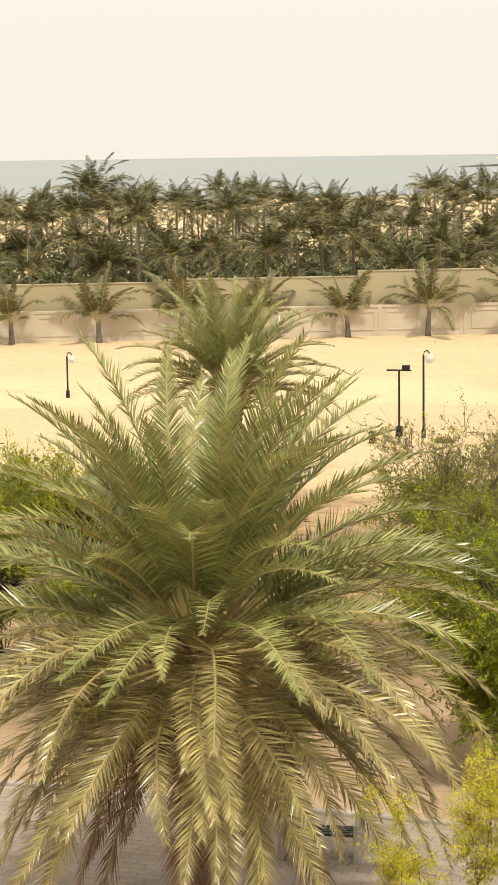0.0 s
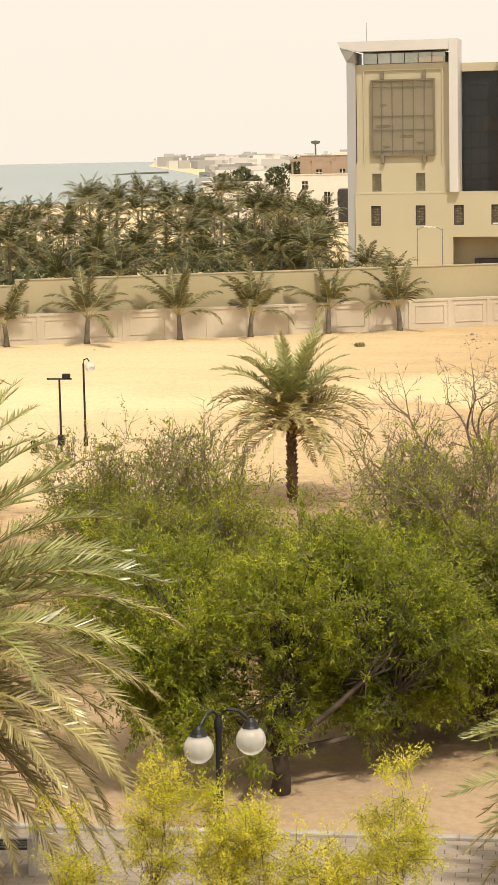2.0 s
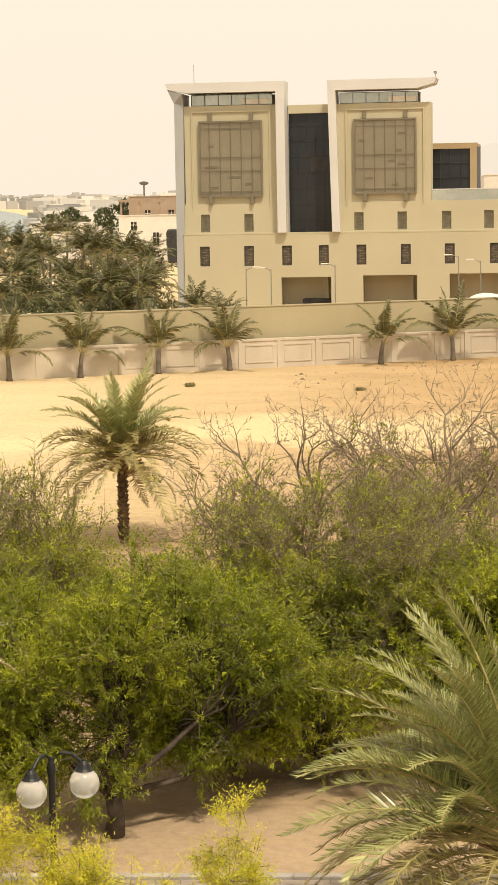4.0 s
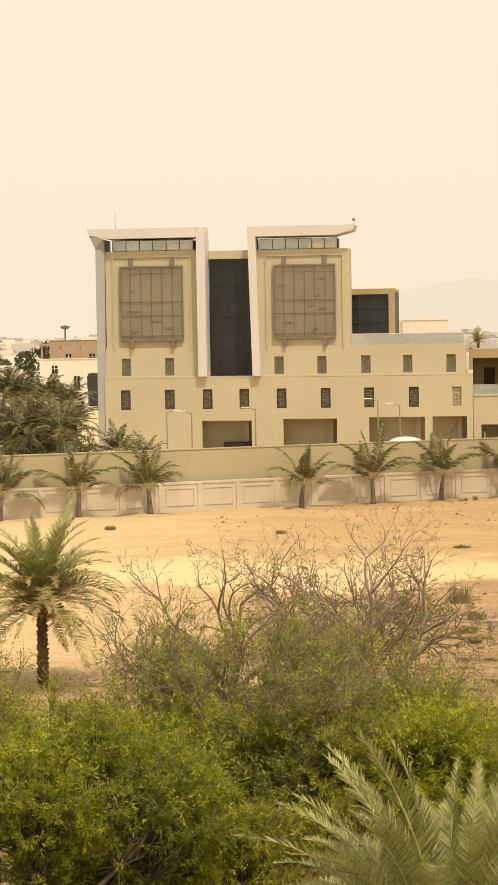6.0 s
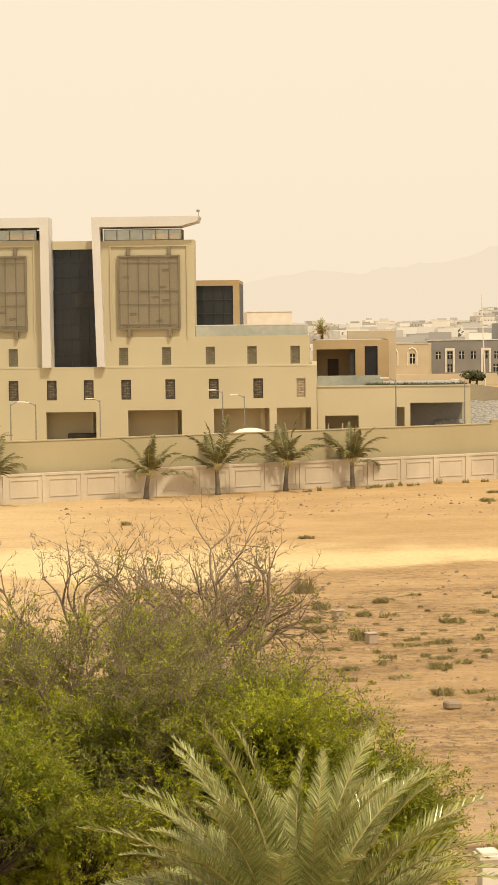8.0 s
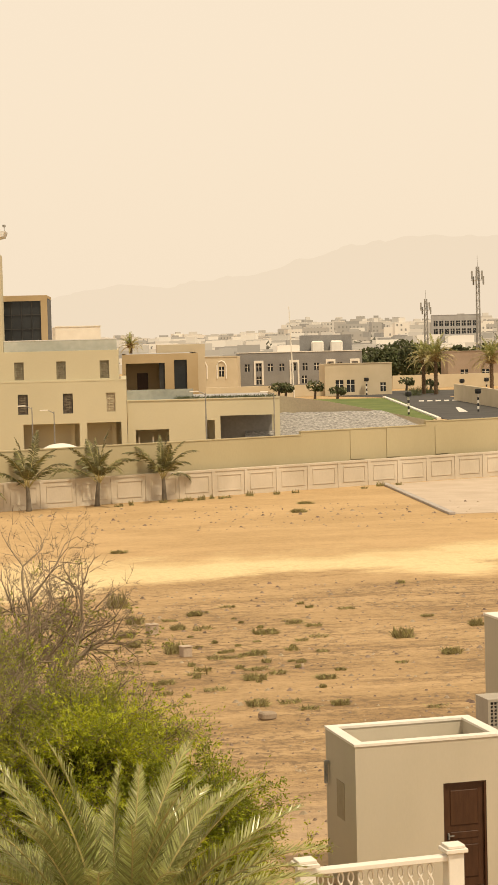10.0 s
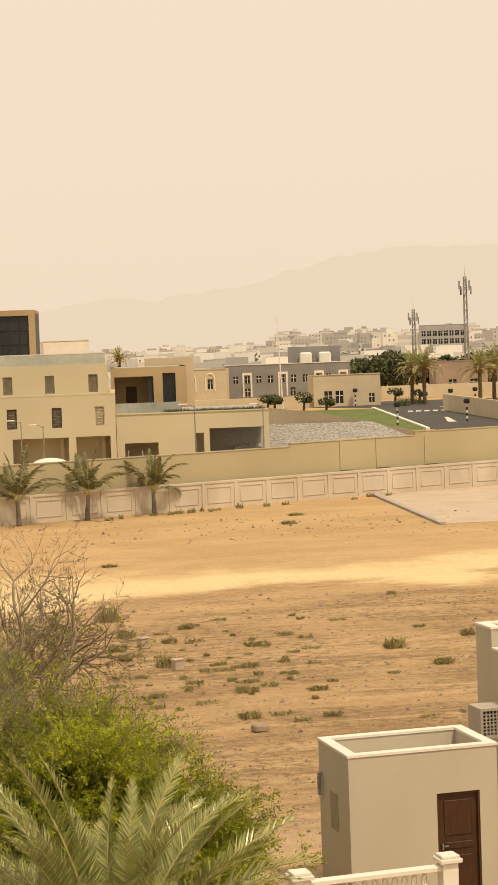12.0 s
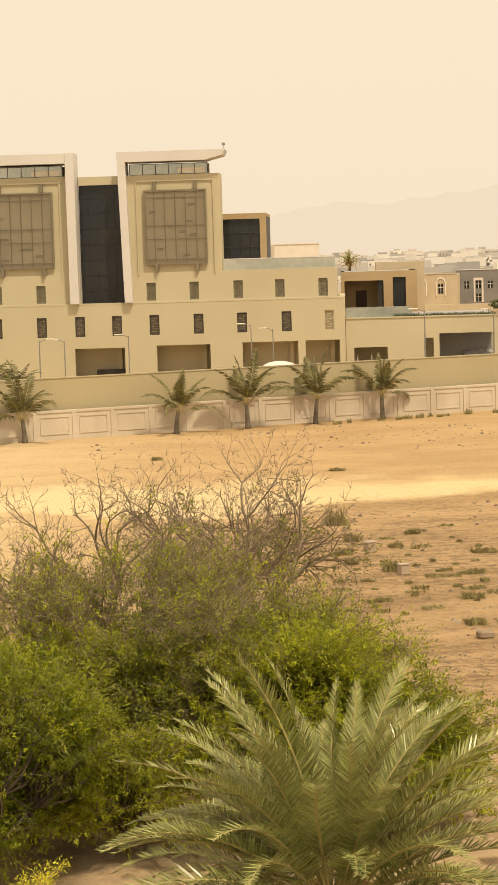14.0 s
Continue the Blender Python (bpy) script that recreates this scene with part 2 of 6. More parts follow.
# distance across the lot, measured square to the track
across = gmath("SUBTRACT", sep.outputs[1], gmath("MULTIPLY", sep.outputs[0], 0.10))
wob = gmath("ADD", across, gmath("MULTIPLY", gmath("SUBTRACT", patch.outputs[0], 0.5), 26.0))
wob = gmath("ADD", wob, gmath("MULTIPLY", gmath("SUBTRACT", streak.outputs[0], 0.5), 9.0))
base = gmix(gstep(streak.outputs[0], 0.35, 0.65), (0.41, 0.275, 0.14), (0.49, 0.335, 0.18))
stony = gmix(gstep(streak.outputs[0], 0.40, 0.60), (0.29, 0.19, 0.10), (0.40, 0.27, 0.145))
lefty = gmath("SUBTRACT", 1.0, gstep(sep.outputs[0], -9.0, 5.0))
near = gmath("SUBTRACT", 1.0, gstep(gmath("ADD", wob, gmath("MULTIPLY", lefty, 22.0)), 76.0, 90.0))
col = gmix(near, base, stony)
track = gmath("MULTIPLY", gstep(wob, 84.0, 88.5), gmath("SUBTRACT", 1.0, gstep(wob, 91.0, 99.0)))
col = gmix(track, col, (0.66, 0.52, 0.30))
leftpale = gmath("MULTIPLY", gmath("SUBTRACT", 1.0, gstep(sep.outputs[0], -22.0, 8.0)), gstep(wob, 54.0, 70.0))
col = gmix(gmath("MULTIPLY", leftpale, 0.75), col, (0.70, 0.565, 0.35))
garden = gmath("SUBTRACT", 1.0, gstep(wob, 33.0, 50.0))
col = gmix(gmath("MULTIPLY", garden, 0.7), col, (0.54, 0.40, 0.275))
clod = gnode("TexNoise", Scale=1.7, Detail=9, Roughness=0.85)
cmap = gn.new("ShaderNodeMapping")
cmap.inputs["Scale"].default_value = (1.3, 1.5, 1)
gl.new(gco.outputs["Object"], cmap.inputs[0])
gl.new(cmap.outputs[0], clod.inputs[0])
rutmap = gn.new("ShaderNodeMapping")
rutmap.inputs["Scale"].default_value = (0.06, 1, 1)
rutmap.inputs["Rotation"].default_value = (0, 0, radians(-7))
gl.new(gco.outputs["Object"], rutmap.inputs[0])
rut = gnode("TexNoise", Scale=0.5, Detail=4, Roughness=0.6)
gl.new(rutmap.outputs[0], rut.inputs[0])
col = gmix(gmath("MULTIPLY", near, gmath("MULTIPLY", gstep(rut.outputs[0], 0.50, 0.60), 0.5)), col, (0.52, 0.36, 0.20))
col = gmix(gmath("MULTIPLY", gmath("ADD", gmath("MULTIPLY", near, 0.75), 0.2), gmath("MULTIPLY", gmath("MULTIPLY", gstep(clod.outputs[0], 0.46, 0.58), gmath("ADD", 0.35, gmath("MULTIPLY", gstep(streak.outputs[0], 0.58, 0.44), 0.65))), gmath("SUBTRACT", 1.0, gmath("MULTIPLY", garden, 0.85)))), col, (0.17, 0.115, 0.07))
dots = gmath("MULTIPLY", gmath("SUBTRACT", 1.0, gstep(speck.outputs[0], 0.05, 0.22)), gmath("MULTIPLY", near, gstep(grain.outputs[0], 0.48, 0.6)))
col = gmix(gmath("MULTIPLY", dots, 0.6), col, (0.16, 0.11, 0.07))
hs = gn.new("ShaderNodeHueSaturation")
gl.new(col, hs.inputs["Color"])
gl.new(gmath("ADD", 0.70, gmath("MULTIPLY", grain.outputs[0], 0.60)), hs.inputs["Value"])
gl.new(hs.outputs[0], gp.inputs["Base Color"])
gb = gn.new("ShaderNodeBump")
gb.inputs["Strength"].default_value, gb.inputs["Distance"].default_value = 0.5, 0.12
gl.new(grain.outputs[0], gb.inputs["Height"])
gl.new(gb.outputs[0], gp.inputs["Normal"])
M["sand"] = g

w = mat("sea_water", (0.15, 0.205, 0.205), (0.195, 0.25, 0.245), 0.004, 0.25, 0.4, 0.15, spec=0.4, stretch=(1, 0.3, 1))
M["water"] = w


# ---- building helpers ----
def link(name, verts, faces, material, parent=None, label="", smooth=False):
    me = bpy.data.meshes.new(name)
    me.from_pydata([tuple(v) for v in verts], [], faces)
    me.update()
    me.materials.append(material)
    if smooth:
        me.polygons.foreach_set("use_smooth", [True] * len(me.polygons))
    ob = new(name, me)
    if parent:
        ob.parent = parent
    if label:
        tagged(ob, label)
    return ob


def part(name, bm, material, parent=None, label=""):
    me = bpy.data.meshes.new(name)
    bm.normal_update()
    bm.to_mesh(me)
    bm.free()
    me.materials.append(material)
    ob = new(name, me)
    if parent:
        ob.parent = parent
    if label:
        tagged(ob, label)
    return ob


def empty(name, m, label, category, group="", kind=""):
    ob = new(name)
    ob.matrix_basis = m
    ob.empty_display_size = 0.3
    return tagged(ob, label, category, group, kind)


def box(bm, x0, x1, y0, y1, z0, z1, bevel=0.0, m=None):
    vs = [bm.verts.new((x, y, z)) for z in (z0, z1) for y in (y0, y1) for x in (x0, x1)]
    fs = [bm.faces.new([vs[i] for i in q]) for q in ((0, 2, 3, 1), (4, 5, 7, 6), (0, 1, 5, 4), (2, 6, 7, 3), (0, 4, 6, 2), (1, 3, 7, 5))]
    if m:
        bmesh.ops.transform(bm, matrix=m, verts=vs)
    if bevel:
        es = {e for f in fs for e in f.edges}
        bmesh.ops.bevel(bm, geom=list(es), offset=bevel, segments=1, affect="EDGES")
    return bm


def boxes(*items, bevel=0.0):
    bm = bmesh.new()
    for it in items:
        box(bm, *it, bevel=bevel)
    return bm


def each(name, material, parent, *items, label=""):
    """One part for each box."""
    for it in items:
        part(name, boxes(it), material, parent, label)


def holed(x0, x1, z0, z1, y0, y1, holes):
    """A wall slab in x and z, from y0 to y1, with rectangular holes (x0, x1, z0, z1) right through it."""
    bm = bmesh.new()
    xs = sorted({x0, x1, *[v for h in holes for v in h[:2]]})
    zs = sorted({z0, z1, *[v for h in holes for v in h[2:]]})
    cells = {}
    for i in range(len(xs) - 1):
        for j in range(len(zs) - 1):
            cx, cz = (xs[i] + xs[i + 1]) / 2, (zs[j] + zs[j + 1]) / 2
            cells[i, j] = not any(h[0] < cx < h[1] and h[2] < cz < h[3] for h in holes)
    V = {}

    def v(i, j, k):
        if (i, j, k) not in V:
            V[i, j, k] = bm.verts.new((xs[i], (y0, y1)[k], zs[j]))
        return V[i, j, k]

    for (i, j), solid in cells.items():
        if not solid:
            continue
        bm.faces.new((v(i, j, 0), v(i + 1, j, 0), v(i + 1, j + 1, 0), v(i, j + 1, 0)))
        bm.faces.new((v(i, j, 1), v(i, j + 1, 1), v(i + 1, j + 1, 1), v(i + 1, j, 1)))
        for di, dj, a_, b_ in ((-1, 0, (i, j), (i, j + 1)), (1, 0, (i + 1, j + 1), (i + 1, j)), (0, -1, (i + 1, j), (i, j)), (0, 1, (i, j + 1), (i + 1, j + 1))):
            if not cells.get((i + di, j + dj), False):
                bm.faces.new((v(*a_, 0), v(*b_, 0), v(*b_, 1), v(*a_, 1)))
    return bm


def tube(pts, radii, sides=6, verts=None, faces=None):
    """Adds a tapered tube along pts to verts and faces."""
    verts = [] if verts is None else verts
    faces = [] if faces is None else faces
    pts = [Vector(p) for p in pts]
    start = len(verts)
    for i, p in enumerate(pts):
        d = (pts[min(i + 1, len(pts) - 1)] - pts[max(i - 1, 0)]).normalized()
        ref = Vector((0, 0, 1)) if abs(d.z) < 0.9 else Vector((1, 0, 0))
        u_ = d.cross(ref).normalized()
        v_ = d.cross(u_)
        for k in range(sides):
            an = 2 * math.pi * k / sides
            verts.append(p + (u_ * math.cos(an) + v_ * math.sin(an)) * radii[i])
    for i in range(len(pts) - 1):
        for k in range(sides):
            k2 = (k + 1) % sides
            faces.append((start + i * sides + k, start + i * sides + k2, start + (i + 1) * sides + k2, start + (i + 1) * sides + k))
    faces.append(tuple(start + k for k in range(sides - 1, -1, -1)))
    faces.append(tuple(start + (len(pts) - 1) * sides + k for k in range(sides)))
    return verts, faces


def sliver(pts, radii, verts, faces):
    """Adds a fine twig as a thin three-sided spike without caps."""
    a_, b_ = Vector(pts[0]), Vector(pts[-1])
    d = b_ - a_
    u_ = d.cross(Vector((0.31, 0.77, 0.56))).normalized()
    v_ = d.cross(u_).normalized()
    start = len(verts)
    rows = [Vector(q) for q in pts[:-1]]
    for q, r_ in zip(rows, radii):
        verts.extend((q + u_ * r_, q - u_ * r_ * 0.5 + v_ * r_ * 0.87, q - u_ * r_ * 0.5 - v_ * r_ * 0.87))
    verts.append(b_)
    for i in range(len(rows) - 1):
        for k in range(3):
            faces.append((start + i * 3 + k, start + i * 3 + (k + 1) % 3, start + i * 3 + 3 + (k + 1) % 3, start + i * 3 + 3 + k))
    i = start + 3 * (len(rows) - 1)
    for k in range(3):
        faces.append((i + k, i + (k + 1) % 3, len(verts) - 1))


def spot(az, d, z=0.0):
    """A place d metres from the eye's foot, az degrees to the right of straight ahead."""
    return Vector((d * math.sin(radians(az)), d * math.cos(radians(az)), z))


def lathe(profile, sides=16):
    verts, faces = [], []
    for r, z in profile:
        for k in range(sides):
            an = 2 * math.pi * k / sides
            verts.append((r * math.cos(an), r * math.sin(an), z))
    for i in range(len(profile) - 1):
        for k in range(sides):
            k2 = (k + 1) % sides
            faces.append((i * sides + k, i * sides + k2, (i + 1) * sides + k2, (i + 1) * sides + k))
    return verts, faces


# ---- palms ----
def frond_mesh(name, L, rise, droop, leaflets, ll, lw, hang, leaf_mat, seed, stalk=0.14, twist=0.0, vee=1.0):
    """One feather leaf along +x: a tapered midrib that rises and droops, and two rows of leaflets."""
    rg = random.Random(seed)
    n = 14
    pts, ang, p = [], radians(rise), Vector((0, 0, 0))
    side = 0.0
    for i in range(n + 1):
        pts.append(p.copy())
        s = i / n
        step = L / n
        p = p + Vector((math.cos(ang), math.sin(side), math.sin(ang))) * step
        ang -= radians(droop) / n * (0.35 + 1.3 * s)
        side += radians(twist) / n
    verts, faces = [], []
    tube(pts, [L * (0.0085 * (1 - 0.8 * i / n)) for i in range(n + 1)], 4, verts, faces)
    nrib = len(faces)

    def at(s):
        f_ = min(s * n, n - 1e-4)
        i = int(f_)
        return pts[i].lerp(pts[i + 1], f_ - i), (pts[i + 1] - pts[i]).normalized()

    for k in range(leaflets):
        s = stalk + (1 - stalk) * (k + 0.5) / leaflets
        c, d = at(s)
        up = Vector((-d.z, 0, d.x)).normalized() if abs(d.x) + abs(d.z) > 1e-3 else Vector((0, 0, 1))
        lat = d.cross(up).normalized()
        prof = math.sin(math.pi * min(1, (0.18 + 0.82 * s)) ** 0.9) ** 0.55 if s < 0.995 else 0.3
        length = ll * max(0.25, prof) * rg.uniform(0.85, 1.12)
        for sg in (-1, 1):
            fw = 0.62 + 0.9 * s * s + rg.uniform(-0.10, 0.10)
            plane = rg.choice((0.12, 0.38, 0.62)) * vee
            dirn = (lat * sg + d * fw + up * (plane - hang * 0.5 + rg.uniform(-0.10, 0.10))).normalized()
            tip = c + dirn * length + Vector((rg.gauss(0, 0.03), rg.gauss(0, 0.03), rg.gauss(0, 0.03))) * length + Vector((0, 0, -hang * length * (0.5 + 0.6 * rg.random())))
            mid = c.lerp(tip, 0.45) + Vector((0, 0, hang * length * 0.22))
            wv = (d * 0.85 + up * rg.uniform(-0.35, 0.45)).normalized() * lw * rg.uniform(0.8, 1.15)
            b0 = len(verts)
            verts += [c - wv * 0.35, c + wv * 0.35, mid + wv * 0.5, mid - wv * 0.5, tip]
            faces += [(b0, b0 + 1, b0 + 2, b0 + 3), (b0 + 3, b0 + 2, b0 + 4)]
    me = bpy.data.meshes.new(name)
    me.from_pydata([tuple(v) for v in verts], [], faces)
    me.materials.append(leaf_mat)
    me.materials.append(M["rachis"])
    idx = [1] * nrib + [0] * (len(faces) - nrib)
    me.polygons.foreach_set("material_index", idx)
    me.update()
    return me


def date_trunk(h, r, seed):
    """Trunk with the stubs of cut leaf bases in a spiral."""
    rg = random.Random(seed)
    verts, faces = [], []
    n = max(6, int(h / 0.25))
    tube([(0.04 * math.sin(i * 0.7), 0.03 * math.cos(i * 0.9), h * i / n) for i in range(n + 1)], [r * (1.12 - 0.25 * i / n) for i in range(n + 1)], 12, verts, faces)
    k, z = 0, 0.1
    while z < h:
        an = k * 2.39996
        rr = r * (1.1 - 0.25 * z / h)
        c, s = math.cos(an), math.sin(an)
        w_, o, hh = 0.10, 0.07 + 0.04 * rg.random(), 0.13
        b0 = len(verts)
        for u_, z_, q in ((-w_, 0, 0.97), (w_, 0, 0.97), (w_ * 0.7, hh, 1.0), (-w_ * 0.7, hh, 1.0)):
            verts.append((c * rr * q - s * u_, s * rr * q + c * u_, z + z_))
        for u_ in (-w_ * 0.6, w_ * 0.6):
            verts.append((c * (rr + o) - s * u_, s * (rr + o) + c * u_, z + hh * 1.05))
        faces += [(b0, b0 + 1, b0 + 5, b0 + 4), (b0 + 4, b0 + 5, b0 + 2, b0 + 3), (b0 + 1, b0 + 2, b0 + 5), (b0, b0 + 4, b0 + 3)]
        z += 0.035
        k += 1
    return verts, faces


FROND = {}


def fronds_for(kind):
    """A family of leaf shapes from upright young ones to hanging old ones."""
    if kind in FROND:
        return FROND[kind]
    fam = []
    if kind == "date":
        rows = [(84, 34, "date_leaf"), (76, 46, "date_leaf"), (64, 60, "date_leaf"), (50, 70, "date_leaf"), (36, 76, "date_leaf"),
                (22, 76, "date_old"), (8, 74, "date_old"), (-8, 66, "date_old"), (-24, 54, "date_old"), (-52, 32, "date_dead")]
        for i, (ri, dr, mm) in enumerate(rows):
            fam.append([frond_mesh(f"date_frond_{i}", 4.0, ri, dr, 104, 0.50, 0.031, 0.03 + (0.10 if i > 4 else 0) + (0.3 if i == 9 else 0), M[mm], 50 + i * 3 + j, 0.26, tw) for j, tw in ((0, 14), (1, -16), (2, 3))])
    elif kind == "date_small":
        rows = [(84, 40, "date_leaf"), (70, 62, "date_leaf"), (56, 80, "date_leaf"), (42, 92, "date_old"), (28, 98, "date_old"), (12, 96, "date_old"), (-14, 70, "date_old")]
        for i, (ri, dr, mm) in enumerate(rows):
            fam.append([frond_mesh(f"date_frond_{i}", 2.9, ri, dr, 60, 0.42, 0.040, 0.06, M[mm], 90 + i * 3 + j, 0.12, tw) for j, tw in ((0, 10), (1, -12))])
    elif kind == "young_coconut":
        rows = [(84, 30), (72, 62), (60, 92), (46, 112), (30, 112)]
        for i, (ri, dr) in enumerate(rows):
            fam.append([frond_mesh(f"coconut_frond_{i}", 3.1, ri, dr, 48, 0.60, 0.066, 0.42, M["coco_young"], 130 + i * 3 + j, 0.2, tw, 0.6) for j, tw in ((0, 16), (1, -16))])
    else:
        rows = [(84, 40), (70, 66), (55, 86), (38, 94), (15, 86), (-24, 50)]
        for i, (ri, dr) in enumerate(rows):
            fam.append([frond_mesh(f"palm_frond_{i}", 3.5, ri, dr, 22, 0.85, 0.10, 0.32, M["coco_leaf"], 170 + i * 3 + j, 0.16, tw, 0.5) for j, tw in ((0, 18), (1, -18))])
    FROND[kind] = fam
    return fam


def palm(name, loc, h, r, kind, counts, size, seed, label, category, group="", lean=(0, 0), slim=False):
    rg = random.Random(seed)
    root = empty(name, pose(*loc, 0, 0, 0), label, category, group)
    if slim:
        n = 8
        pts = [(lean[0] * (i / n) ** 2, lean[1] * (i / n) ** 2, h * i / n) for i in range(n + 1)]
        v, f = tube(pts, [r * (1.35 - 0.6 * (i / n) ** 0.5) for i in range(n + 1)], 7)
        link("trunk", v, f, M["coco_trunk"], root, smooth=True)
    else:
        v, f = date_trunk(h, r, seed)
        link("trunk", v, f, M["date_trunk"], root)
        v, f = [], []
        for k in range(46):
            a_, q = k * 2.39996, k / 46
            out, up = 0.42 + 0.5 * (1 - q), 0.15 + 0.75 * q
            c_, s_ = math.cos(a_), math.sin(a_)
            z0 = h - 0.75 * size + 0.7 * size * q
            tube([(c_ * r * 0.7, s_ * r * 0.7, z0), (c_ * (r + 0.5 * out * size * 0.7), s_ * (r + 0.5 * out * size * 0.7), z0 + 0.55 * up * size * 0.7), (c_ * (r + out * size * 0.7), s_ * (r + out * size * 0.7), z0 + up * size * 0.7)], [0.075 * size, 0.05 * size, 0.028 * size], 5, v, f)
        link("leaf_bases", v, f, M["leaf_base"], root, "orange-brown fibrous leaf bases")
    fam = fronds_for(kind)
    an = rg.uniform(0, 6)
    for cls, cnt in enumerate(counts):
        for k in range(cnt):
            an += 2.39996 + rg.uniform(-0.25, 0.25)
            ob = new("frond", rg.choice(fam[cls]))
            ob.parent = root
            s = size * rg.uniform(0.86, 1.1)
            tilt = rg.uniform(-8, 8)
            ob.matrix_basis = Matrix.Translation((lean[0] + 0.6 * r * math.cos(an), lean[1] + 0.6 * r * math.sin(an), h - 0.05 - 0.045 * cls * size)) @ pose(0, 0, 0, rg.uniform(-14, 14), tilt, math.degrees(an)) @ Matrix.Diagonal((s, s, s, 1))
    return root


# ---- broadleaf trees ----
def leaf_mesh(name, sprays, fresh, leaves, leaf, rg, material, shoot, root):
    """Small pointed leaves along every twig like feathers, as one mesh; the fresh twigs carry brighter leaves."""
    n = len(sprays) * leaves
    tw = np.repeat(sprays, leaves, axis=0)
    o, a1, a2, dd = tw[:, 0], tw[:, 1], tw[:, 2], tw[:, 3]
    s = rg.uniform(0.05, 1.08, (n, 1))
    c = o + (a1 - o) * np.minimum(1, s * 2) + (a2 - a1) * np.maximum(0, s * 2 - 1) + rg.normal(size=(n, 3)) * 0.035
    u_ = dd * 0.75 + rg.normal(size=(n, 3)) * 0.5 + np.array([0, 0, -0.12])
    u_ /= np.linalg.norm(u_, axis=1, keepdims=True)
    w_ = np.cross(u_, rg.normal(size=(n, 3)) * 0.6 + np.array([0, 0, 0.9]))
    w_ /= np.linalg.norm(w_, axis=1, keepdims=True) + 1e-6
    L_, W_ = leaf[0] * rg.uniform(0.6, 1.35, (n, 1)), leaf[1] * rg.uniform(0.7, 1.3, (n, 1))
    v = np.stack([c + w_ * W_ * 0.55, c + u_ * L_, c - w_ * W_ * 0.55], 1).reshape(-1, 3)
    me = bpy.data.meshes.new(name)
    me.vertices.add(3 * n)
    me.vertices.foreach_set("co", v.astype(np.float32).ravel())
    me.loops.add(3 * n)
    me.loops.foreach_set("vertex_index", np.arange(3 * n, dtype=np.int32))
    me.polygons.add(n)
    me.polygons.foreach_set("loop_start", np.arange(0, 3 * n, 3, dtype=np.int32))
    me.update(calc_edges=True)
    me.materials.append(material)
    me.materials.append(shoot)
    me.polygons.foreach_set("material_index", np.repeat(np.array(fresh, dtype=np.int32), leaves))
    ob = new(name, me)
    ob.parent = root
    return ob


